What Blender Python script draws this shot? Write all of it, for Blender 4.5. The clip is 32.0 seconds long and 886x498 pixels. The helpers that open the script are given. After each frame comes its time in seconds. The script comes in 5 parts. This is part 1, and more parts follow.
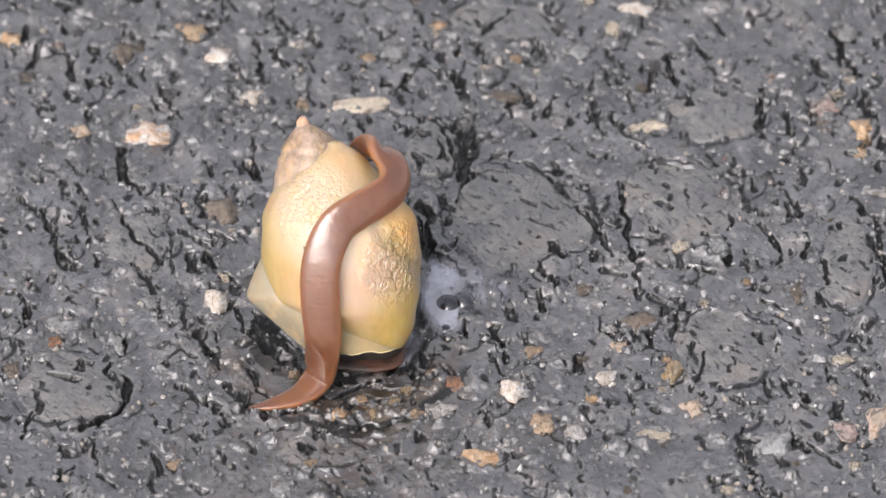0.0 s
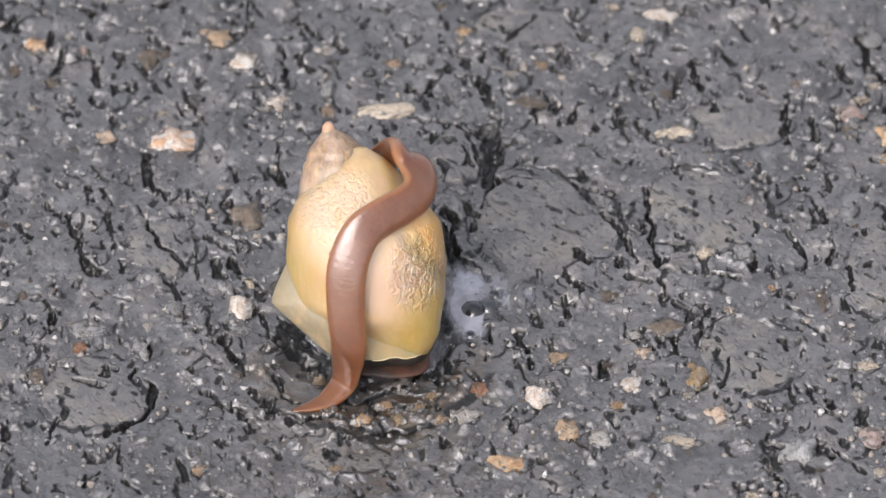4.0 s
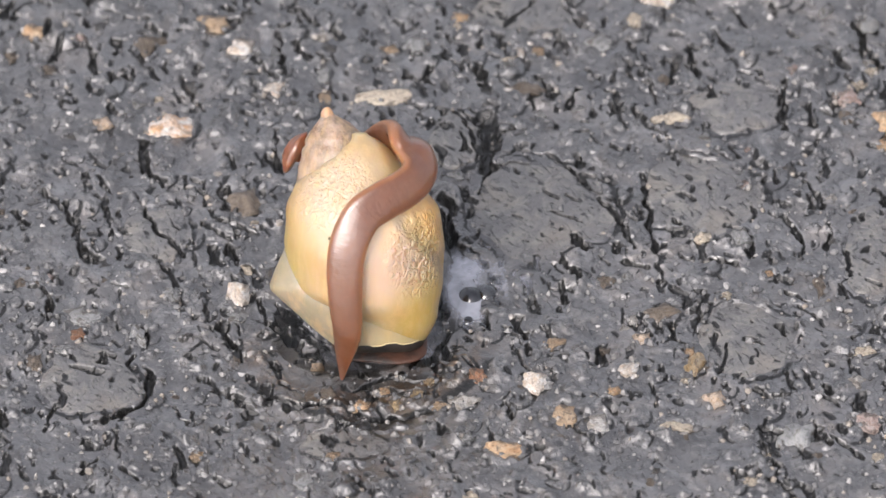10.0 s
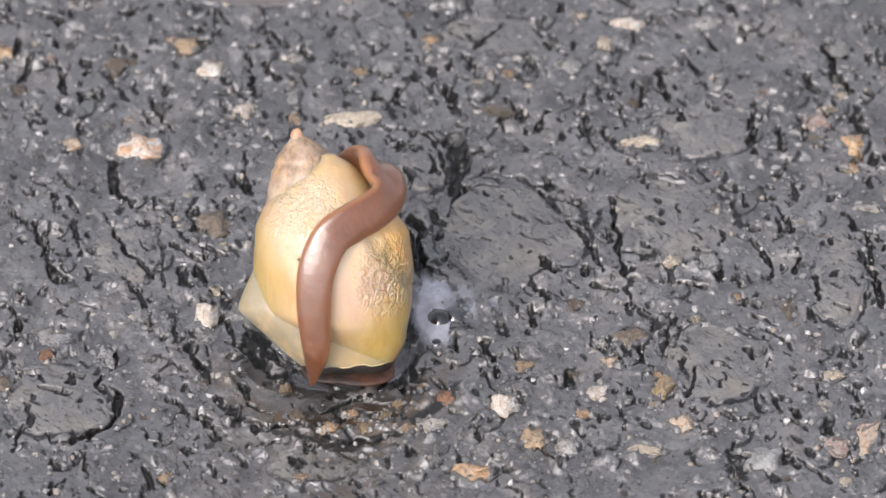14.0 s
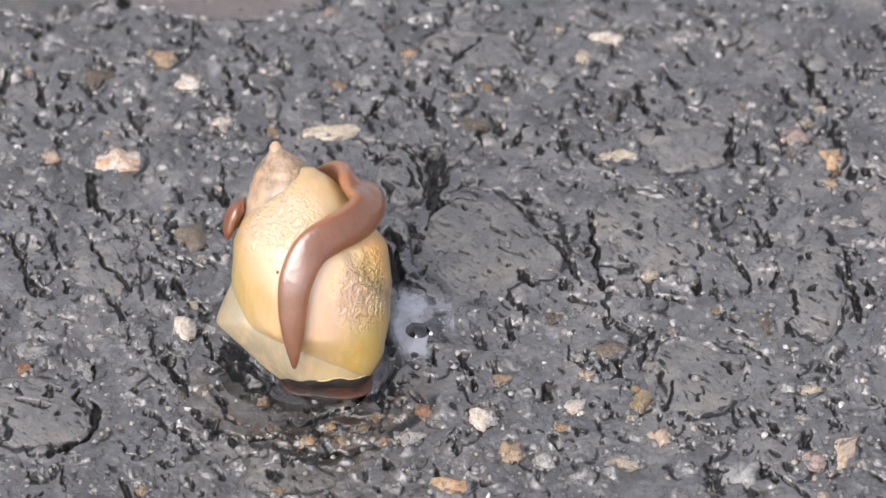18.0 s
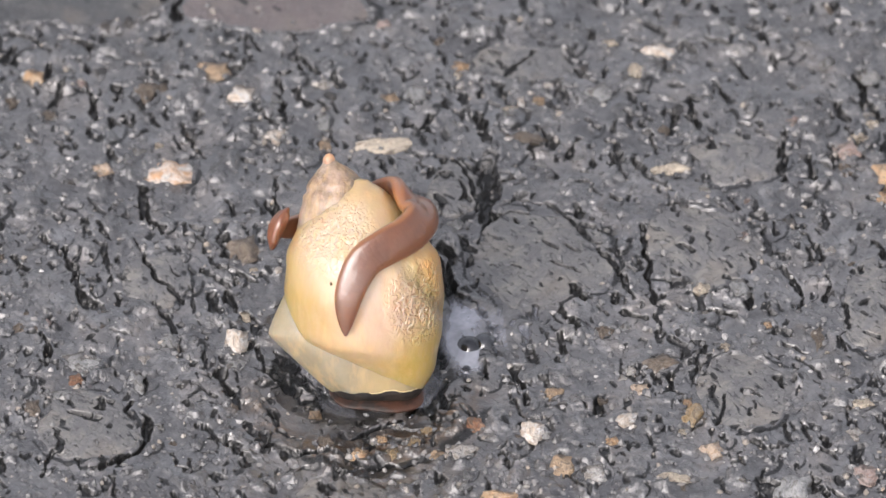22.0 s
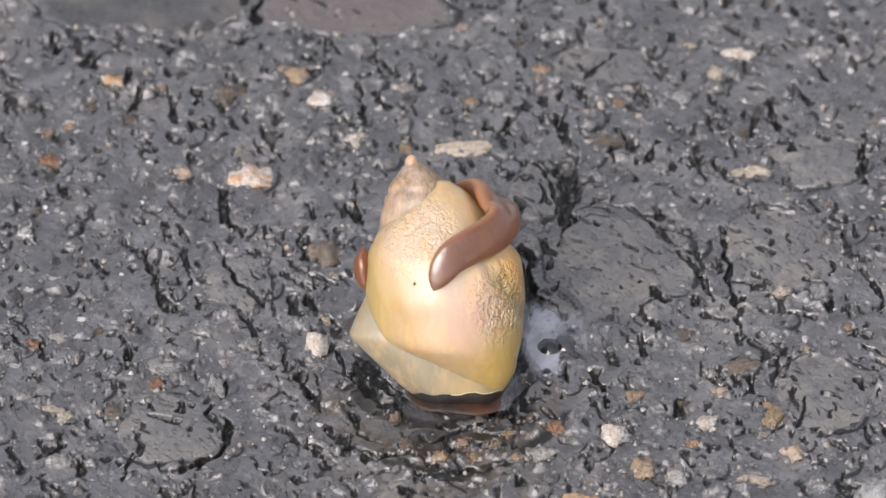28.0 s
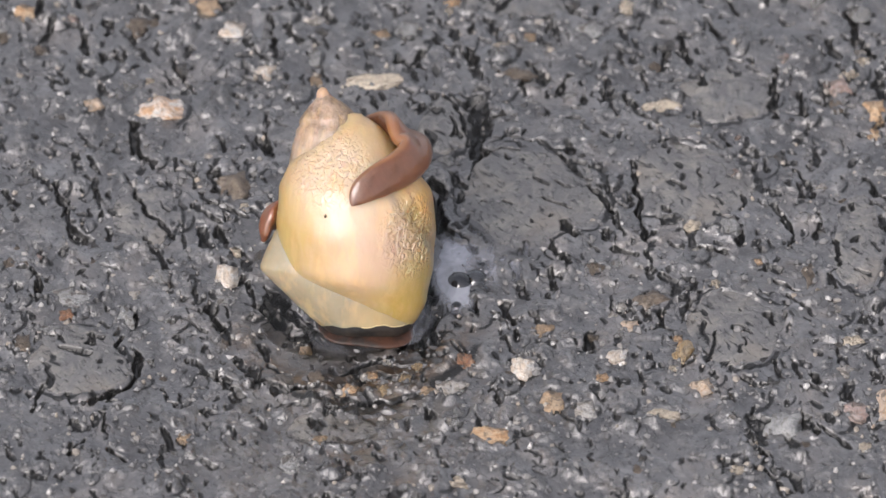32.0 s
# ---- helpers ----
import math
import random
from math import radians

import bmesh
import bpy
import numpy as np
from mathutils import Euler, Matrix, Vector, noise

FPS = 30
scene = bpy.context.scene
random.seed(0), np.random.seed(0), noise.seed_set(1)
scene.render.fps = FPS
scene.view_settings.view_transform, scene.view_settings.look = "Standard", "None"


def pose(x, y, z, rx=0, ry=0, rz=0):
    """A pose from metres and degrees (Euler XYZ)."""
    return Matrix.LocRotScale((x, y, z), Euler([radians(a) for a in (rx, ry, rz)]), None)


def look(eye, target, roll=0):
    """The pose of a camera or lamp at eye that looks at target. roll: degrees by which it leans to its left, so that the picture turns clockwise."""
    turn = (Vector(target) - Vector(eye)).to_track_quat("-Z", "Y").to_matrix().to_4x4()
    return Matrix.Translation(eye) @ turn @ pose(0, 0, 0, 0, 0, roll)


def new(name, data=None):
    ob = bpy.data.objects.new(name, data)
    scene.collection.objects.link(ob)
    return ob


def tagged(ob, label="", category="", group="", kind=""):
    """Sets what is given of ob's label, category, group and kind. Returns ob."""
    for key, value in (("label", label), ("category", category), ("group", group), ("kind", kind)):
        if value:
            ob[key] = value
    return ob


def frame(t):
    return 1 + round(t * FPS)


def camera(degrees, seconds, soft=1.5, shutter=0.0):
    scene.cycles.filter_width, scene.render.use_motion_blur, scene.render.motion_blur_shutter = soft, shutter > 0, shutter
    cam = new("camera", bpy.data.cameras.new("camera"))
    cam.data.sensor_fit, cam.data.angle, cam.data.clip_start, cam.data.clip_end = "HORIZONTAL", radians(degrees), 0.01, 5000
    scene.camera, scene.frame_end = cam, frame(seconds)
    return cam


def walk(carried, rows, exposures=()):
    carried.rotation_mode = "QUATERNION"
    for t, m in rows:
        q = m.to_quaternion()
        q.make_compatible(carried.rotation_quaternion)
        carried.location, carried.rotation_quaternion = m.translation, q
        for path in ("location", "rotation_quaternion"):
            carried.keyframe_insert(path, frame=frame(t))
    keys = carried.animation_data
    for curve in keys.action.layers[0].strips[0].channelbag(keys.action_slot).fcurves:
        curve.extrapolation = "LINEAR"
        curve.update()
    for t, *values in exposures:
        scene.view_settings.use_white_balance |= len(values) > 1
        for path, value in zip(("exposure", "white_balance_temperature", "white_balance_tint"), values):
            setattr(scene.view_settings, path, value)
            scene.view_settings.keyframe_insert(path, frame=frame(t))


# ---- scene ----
# A snail with a small leech on its shell, on wet asphalt. Plan in millimetres, scaled to metres.
MM = 0.001
ELEV, DIST, WIDE = 42.0, 1.2, 0.062
cam = camera(math.degrees(2 * math.atan(WIDE / 2 / DIST)), 32.0, soft=1.5)
cam.data.dof.use_dof, cam.data.dof.focus_distance, cam.data.dof.aperture_fstop = True, 1.192, 62.0  # a long lens, sharp at the shell's front
EYE = (0.0, -DIST * math.cos(radians(ELEV)), DIST * math.sin(radians(ELEV)))
PATH = [
    (0, -0.0014, -0.0004, 0.0207),
    (0.5, -0.0453, 0.0499, 0.0479),
    (1, -0.0277, 0.0487, -0.0030),
    (1.5, -0.0232, 0.0080, 0.1154),
    (2, -0.0009, -0.0209, 0.0699),
    (2.5, 0.0236, -0.0104, 0.0901),
    (3, 0.0446, 0.1070, 0.0751),
    (3.5, 0.0274, 0.0997, 0.0324),
    (5.5, 0.0129, -0.0179, 0.1455),
    (6, 0.0245, -0.0403, 0.1373),
    (6.5, -0.0291, -0.1269, 0.2037),
    (7, -0.0016, -0.2072, 0.2167),
    (7.5, 0.0504, -0.1456, 0.2408),
    (8, 0.1500, -0.1268, 0.1705),
    (8.5, 0.1001, -0.0854, 0.1357),
    (9, 0.0705, -0.0361, 0.0609),
    (9.5, -0.0381, 0.1503, -0.0279),
    (10, -0.0275, 0.0748, -0.0671),
    (10.5, 0.0474, 0.0074, 0.0657),
    (11, 0.0570, 0.1175, 0.3389),
    (11.5, 0.1486, 0.0469, 0.2833),
    (12, 0.2050, -0.0354, 0.2583),
    (12.5, 0.2216, -0.0925, 0.2574),
    (13, 0.2180, -0.0747, 0.2067),
    (13.5, 0.0241, -0.0550, 0.2075),
    (15.5, 0.1675, 0.0568, 0.1494),
    (16, 0.1215, 0.0802, 0.2379),
    (16.5, 0.0468, 0.0631, 0.2755),
    (17, 0.0063, 0.0006, 0.2745),
    (17.5, 0.0184, -0.0952, 0.3007),
    (18, 0.0918, -0.1028, 0.3056),
    (18.5, 0.1748, -0.1016, 0.2049),
    (19, 0.1092, -0.2198, 0.2903),
    (19.5, 0.1240, -0.2153, 0.3420),
    (20, 0.1906, -0.1600, 0.4049),
    (20.5, 0.1967, -0.1076, 0.3888),
    (21, 0.2477, 0.1676, 0.2863),
    (21.5, 0.1603, 0.1247, 0.3953),
    (22, 0.1362, 0.0710, 0.4276),
    (22.5, 0.1163, 0.0627, 0.4639),
    (23, 0.1428, -0.0111, 0.2984),
    (23.5, 0.0286, 0.0933, 0.3541),
    (24, -0.0404, 0.1391, 0.4093),
    (24.5, 0.1609, 0.1540, 0.3386),
    (25, 0.1869, 0.2449, 0.3181),
    (25.5, 0.2192, 0.2804, 0.3087),
    (26, 0.2136, 0.3320, 0.2376),
    (26.5, 0.1185, 0.3060, 0.2649),
    (28.5, 0.1509, 0.3802, 0.4269),
    (29, 0.0991, 0.4945, 0.5741),
    (29.5, 0.0032, 0.3463, 0.5625),
    (30, 0.0129, 0.2530, 0.5889),
    (30.5, 0.0040, 0.1989, 0.5649),
    (31, -0.0176, 0.1219, 0.4528),
    (31.5, -0.0237, 0.0654, 0.4770),
    (32, -0.0773, 0.0399, 0.5752),
]
walk(cam, [(t, look(EYE, (0, 0, 0)) @ pose(0, 0, 0, p, y, r)) for t, p, y, r in PATH],
     exposures=[(t, e + 0.35, 6500, 15) for t, e in ((0, 0.57), (2, 0.57), (3, 0.45), (6, 0.59), (8, 0.66), (9, 0.66), (10, 0.55), (11, 0.5), (12, 0.59), (16, 0.53), (17, 0.6), (20, 0.6), (21, 0.49), (23, 0.54), (25, 0.42), (32, 0.36))])

# ---- light: a bright, hazy sky and a veiled sun over the viewer's shoulder ----
SUN_EL, SUN_AZ = 42.0, 207.0
world = bpy.data.worlds.new("sky")
scene.world = world
world.use_nodes = True
wn, wl = world.node_tree.nodes, world.node_tree.links
sky = wn.new("ShaderNodeTexSky")
sky.sky_type, sky.sun_disc = "NISHITA", False
sky.sun_elevation, sky.sun_rotation = radians(SUN_EL), radians(SUN_AZ)
sky.dust_density, sky.air_density = 4.0, 1.0
grey = wn.new("ShaderNodeHueSaturation")
grey.inputs["Saturation"].default_value = 0.3
wl.new(sky.outputs[0], grey.inputs["Color"])
wl.new(grey.outputs[0], wn["Background"].inputs["Color"])
wn["Background"].inputs["Strength"].default_value = 0.15
sun = new("sun", bpy.data.lights.new("sun", "SUN"))
sun.data.energy, sun.data.angle, sun.data.color = 1.1, radians(50), (1.0, 0.95, 0.88)
az, el = radians(SUN_AZ), radians(SUN_EL)
sun_from = Vector((math.sin(az) * math.cos(el), math.cos(az) * math.cos(el), math.sin(el)))
sun.matrix_world = look(sun_from * 3, (0, 0, 0))


# ---- materials ----
class Mat:
    """A node material with short ways to add its nodes."""

    def __init__(self, name, rough=0.5, **inputs):
        self.mat = bpy.data.materials.new(name)
        self.mat.use_nodes = True
        self.nodes, self.links = self.mat.node_tree.nodes, self.mat.node_tree.links
        self.bsdf = self.nodes["Principled BSDF"]
        self.bsdf.inputs["Roughness"].default_value = rough
        for key, value in inputs.items():
            self.bsdf.inputs[key.replace("_", " ")].default_value = value
        self.coords = self.nodes.new("ShaderNodeTexCoord")

    def add(self, kind, links=(), **values):
        node = self.nodes.new(kind)
        for key, value in values.items():
            node.inputs[key.replace("_", " ")].default_value = value
        for key, source in links:
            self.links.new(source, node.inputs[key])
        return node

    def noise(self, size, detail=3.0, rough=0.55, distort=0.0, space="Object"):
        return self.add("ShaderNodeTexNoise", [("Vector", self.coords.outputs[space])], Scale=1 / size, Detail=detail, Roughness=rough, Distortion=distort).outputs["Fac"]

    def squiggles(self, long, short, turn):
        """A mask of short crooked marks, that long and that wide, in metres."""
        lie = self.add("ShaderNodeMapping", [("Vector", self.coords.outputs["Object"])])
        lie.vector_type = "TEXTURE"
        lie.inputs["Rotation"].default_value, lie.inputs["Scale"].default_value = (0, 0, radians(turn)), (long, short, short)
        fac = self.add("ShaderNodeTexNoise", [("Vector", lie.outputs[0])], Scale=1.0, Detail=3.0, Roughness=0.5, Distortion=0.7).outputs["Fac"]
        return self.ramp(fac, (0.3, 1.0), (0.37, 0.0))

    def ramp(self, fac, *stops):
        node = self.nodes.new("ShaderNodeValToRGB")
        self.links.new(fac, node.inputs[0])
        while len(node.color_ramp.elements) < len(stops):
            node.color_ramp.elements.new(0.5)
        for e, (at, c) in zip(node.color_ramp.elements, stops):
            e.position, e.color = at, (*c, 1) if isinstance(c, tuple) else (c, c, c, 1)
        return node.outputs[0]

    def mix(self, fac, a, b, blend="MIX"):
        node = self.nodes.new("ShaderNodeMix")
        node.data_type, node.blend_type = "RGBA", blend
        for sock, v in ((node.inputs[0], fac), (node.inputs[6], a), (node.inputs[7], b)):
            if isinstance(v, (int, float)):
                sock.default_value = v
            elif isinstance(v, tuple):
                sock.default_value = (*v, 1)
            else:
                self.links.new(v, sock)
        return node.outputs[2]

    def math(self, op, a, b):
        node = self.nodes.new("ShaderNodeMath")
        node.operation = op
        for sock, v in ((node.inputs[0], a), (node.inputs[1], b)):
            if isinstance(v, (int, float)):
                sock.default_value = v
            else:
                self.links.new(v, sock)
        return node.outputs[0]

    def bitumen_shade(self, base, coat):
        """Near-black for the gaps: dull bitumen, and painted shade in cracks and beside stones."""
        seam_shade = self.nodes.new("ShaderNodeAttribute")
        seam_shade.attribute_name = "seam_shade"
        fac = self.ramp(self.math("ADD", seam_shade.outputs["Fac"], self.math("MULTIPLY", self.math("SUBTRACT", self.noise(0.00035, 2), 0.5), 0.8)), (0.24, 0.0), (0.46, 1.0))
        self.to("Coat Weight", self.math("SUBTRACT", coat, self.math("MULTIPLY", fac, coat * 0.84)))
        base = self.mix(0.27, base, (0.0, 0.0, 0.0))  # soaked
        base = self.mix(self.ramp(self.noise(0.0045, 4, 0.6, 0.5), (0.52, 0.0), (0.68, 0.5)), base, (0.115, 0.095, 0.078))  # silt
        amber, flood = self.nodes.new("ShaderNodeAttribute"), self.nodes.new("ShaderNodeAttribute")
        amber.attribute_name, flood.attribute_name = "amber", "flood"
        base = self.mix(self.math("MULTIPLY", flood.outputs["Fac"], 0.3), base, (0.086, 0.086, 0.09))  # murky rain, greyed to paint in the sky's sheen
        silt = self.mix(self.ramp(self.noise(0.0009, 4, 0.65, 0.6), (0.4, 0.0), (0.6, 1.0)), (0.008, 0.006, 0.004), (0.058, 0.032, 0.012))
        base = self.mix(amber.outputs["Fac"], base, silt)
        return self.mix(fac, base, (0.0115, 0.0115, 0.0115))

    def colour(self, source):
        self.links.new(source, self.bsdf.inputs["Base Color"])

    def to(self, name, source):
        self.links.new(source, self.bsdf.inputs[name])

    def bump(self, *layers, film=False):
        """layers: (height socket, depth in metres); film: the gloss follows the relief too."""
        last = None
        for height, depth in layers:
            node = self.add("ShaderNodeBump", [("Height", height)], Strength=1.0, Distance=depth)
            if last:
                self.links.new(last, node.inputs["Normal"])
            last = node.outputs[0]
        self.links.new(last, self.bsdf.inputs["Normal"])
        if film:
            self.links.new(last, self.bsdf.inputs["Coat Normal"])

    def ripple(self, mid, fine):
        """The wet gloss follows the coarser relief where no rain stands."""
        flood = self.nodes.new("ShaderNodeAttribute")
        flood.attribute_name = "flood"
        dry = self.math("SUBTRACT", 1.0, self.math("MULTIPLY", flood.outputs["Fac"], 0.7))
        a = self.add("ShaderNodeBump", [("Height", mid), ("Strength", dry)], Distance=0.00034)
        b = self.add("ShaderNodeBump", [("Height", fine), ("Strength", dry), ("Normal", a.outputs[0])], Distance=0.0002)
        self.links.new(b.outputs[0], self.bsdf.inputs["Coat Normal"])


def asphalt_material():
    m = Mat("wet_asphalt", 0.45, Coat_Weight=0.9, Coat_Roughness=0.035, Coat_IOR=1.75)
    big, mid, fine, tiny = m.noise(0.012, 4), m.noise(0.0021, 5, 0.65, 0.6), m.noise(0.0006, 4, 0.65, 0.4), m.noise(0.0002, 2)
    base = m.mix(m.ramp(big, (0.35, 0.0), (0.65, 1.0)), (0.058, 0.058, 0.062), (0.095, 0.095, 0.099))
    base = m.mix(m.ramp(mid, (0.45, 0.0), (0.68, 0.8)), base, (0.125, 0.122, 0.12))
    base = m.mix(m.ramp(fine, (0.5, 0.0), (0.7, 0.8)), base, (0.19, 0.187, 0.185))
    base = m.mix(m.ramp(tiny, (0.57, 0.0), (0.75, 0.25)), base, (0.22, 0.215, 0.21))
    base = m.mix(m.ramp(tiny, (0.28, 0.45), (0.42, 0.0)), base, (0.03, 0.03, 0.032))
    base = m.mix(m.ramp(fine, (0.32, 0.9), (0.43, 0.0)), base, (0.02, 0.02, 0.022))
    base = m.mix(m.ramp(m.noise(0.0014, 3, 0.6, 1.2), (0.3, 0.9), (0.4, 0.0)), base, (0.016, 0.016, 0.018))
    haze = m.noise(0.0045, 5, 0.7, 0.8)
    base = m.mix(m.ramp(haze, (0.52, 0.0), (0.64, 0.85)), base, (0.225, 0.226, 0.234))
    base = m.mix(m.ramp(haze, (0.35, 0.9), (0.48, 0.0)), base, (0.026, 0.024, 0.024))
    vor = m.add("ShaderNodeTexVoronoi", [("Vector", m.coords.outputs["Object"])], Scale=1 / 0.0007)
    flecks = m.ramp(vor.outputs["Color"], (0.86, 0.0), (0.9, 1.0))
    near = m.ramp(vor.outputs["Distance"], (0.2, 1.0), (0.34, 0.0))
    base = m.mix(m.math("MULTIPLY", flecks, near), base, (0.33, 0.32, 0.3))
    base = m.mix(m.math("MULTIPLY", m.squiggles(0.0008, 0.00018, 165), 0.6), base, (0.25, 0.245, 0.24))
    pits = m.math("MAXIMUM", m.squiggles(0.001, 0.00035, 112), m.squiggles(0.0007, 0.00015, 138))
    # the shade inside the pits is put into the colour
    base = m.mix(pits, base, (0.014, 0.014, 0.016))
    m.colour(m.bitumen_shade(base, 0.9))
    m.to("Roughness", m.ramp(fine, (0.3, 0.25), (0.7, 0.5)))
    m.bump((pits, -0.0002), (mid, 0.0001), (fine, 0.0001), (tiny, 0.00002))
    m.ripple(mid, fine)
    return m.mat


def slab_material(name, low, high, tint, marks=1.0):
    m = Mat(name, 0.45, Coat_Weight=0.8, Coat_Roughness=0.1, Coat_IOR=1.6)
    info = m.add("ShaderNodeObjectInfo").outputs["Random"]
    big, mid, fine, tiny = m.noise(0.006, 4), m.noise(0.0018, 5, 0.65, 0.8), m.noise(0.0006, 4, 0.65, 0.5), m.noise(0.0002, 2)
    base = m.mix(m.ramp(big, (0.35, 0.0), (0.65, 1.0)), low, high)
    base = m.mix(m.ramp(mid, (0.48, 0.0), (0.72, 0.75 * marks)), base, (0.165, 0.16, 0.156))
    base = m.mix(m.ramp(mid, (0.3, 0.8 * marks), (0.42, 0.0)), base, (0.04, 0.04, 0.043))
    base = m.mix(m.ramp(fine, (0.32, 0.9 * marks), (0.42, 0.0)), base, (0.025, 0.025, 0.027))
    base = m.mix(m.ramp(fine, (0.54, 0.0), (0.72, 0.7 * marks)), base, (0.2, 0.195, 0.188))
    base = m.mix(m.ramp(tiny, (0.57, 0.0), (0.75, 0.35)), base, (0.23, 0.225, 0.22))
    base = m.mix(m.ramp(tiny, (0.28, 0.35), (0.42, 0.0)), base, (0.03, 0.03, 0.032))
    base = m.mix(m.ramp(m.noise(0.0035, 5, 0.7, 1.0), (0.47, 0.0), (0.6, 0.85 * marks)), base, (0.27, 0.255, 0.225))
    base = m.mix(m.math("MULTIPLY", info, 0.35), base, tint)
    base = m.mix(m.math("MULTIPLY", m.squiggles(0.0009, 0.0002, 160), 0.7 * marks), base, (0.27, 0.265, 0.26))
    pits = m.math("MAXIMUM", m.squiggles(0.0011, 0.0003, 118), m.math("MAXIMUM", m.squiggles(0.0008, 0.0003, 142), m.squiggles(0.0007, 0.00014, 128)))
    pits = m.math("MULTIPLY", pits, marks)
    # near-black stands for shade in the pits
    base = m.mix(pits, base, (0.016, 0.016, 0.018))
    m.colour(m.bitumen_shade(base, 0.8))
    m.to("Roughness", m.ramp(mid, (0.3, 0.3), (0.7, 0.5)))
    m.bump((pits, -0.00025), (mid, 0.0001), (fine, 0.00008), (tiny, 0.000015))
    m.ripple(mid, fine)
    return m.mat


def stone_material(name, a, b, spot, coated=0.8):
    m = Mat(name, 0.5, Coat_Weight=0.3, Coat_Roughness=0.2, Coat_IOR=1.33)
    shift = m.add("ShaderNodeVectorMath", [(0, m.coords.outputs["Object"]), (1, m.add("ShaderNodeObjectInfo").outputs["Random"])])
    mid = m.add("ShaderNodeTexNoise", [("Vector", shift.outputs[0])], Scale=1.6, Detail=4, Roughness=0.6, Distortion=0.5).outputs["Fac"]
    fine = m.add("ShaderNodeTexNoise", [("Vector", shift.outputs[0])], Scale=4.5, Detail=4, Roughness=0.65).outputs["Fac"]
    base = m.mix(m.ramp(mid, (0.42, 0.0), (0.58, 1.0)), a, b)
    base = m.mix(m.ramp(fine, (0.29, 1.0), (0.4, 0.0)), base, spot)
    base = m.mix(m.ramp(mid, (0.26, 0.9), (0.34, 0.0)), base, (0.07, 0.066, 0.062))
    tar = m.add("ShaderNodeTexNoise", [("Vector", shift.outputs[0])], Scale=1.0, Detail=5, Roughness=0.65, Distortion=0.8).outputs["Fac"]
    base = m.mix(m.math("MULTIPLY", m.ramp(tar, (0.44, 0.0), (0.5, 1.0)), 0.55), base, b)
    base = m.mix(m.math("MULTIPLY", m.ramp(tar, (0.51, 0.0), (0.57, 1.0)), coated), base, (0.075, 0.06, 0.048))
    base = m.mix(m.math("MULTIPLY", m.ramp(tar, (0.39, 0.6), (0.44, 0.0)), coated), base, (0.085, 0.083, 0.082))
    grain = m.add("ShaderNodeTexNoise", [("Vector", shift.outputs[0])], Scale=9.0, Detail=4, Roughness=0.7).outputs["Fac"]
    base = m.mix(m.math("MULTIPLY", m.ramp(grain, (0.36, 1.0), (0.46, 0.0)), 0.75), base, spot)
    base = m.mix(m.ramp(grain, (0.56, 0.0), (0.68, 0.6)), base, a)
    m.colour(base)
    m.bump((mid, 0.00025), (fine, 0.00015), (grain, 0.00008))
    return m.mat


def grit_material():
    m = Mat("wet_grit", 0.45, Coat_Weight=0.5, Coat_Roughness=0.25, Coat_IOR=1.33)
    island = m.add("ShaderNodeNewGeometry").outputs["Random Per Island"]
    node = m.ramp(island, (0.0, (0.05, 0.05, 0.053)), (0.35, (0.09, 0.09, 0.094)), (0.7, (0.14, 0.14, 0.14)), (0.86, (0.19, 0.185, 0.18)), (0.95, (0.25, 0.215, 0.175)), (0.975, (0.3, 0.29, 0.28)), (1.0, (0.42, 0.41, 0.4)))
    m.colour(m.mix(m.ramp(m.noise(0.0003), (0.5, 0.0), (0.75, 0.6)), node, (0.05, 0.05, 0.05)))
    return m.mat


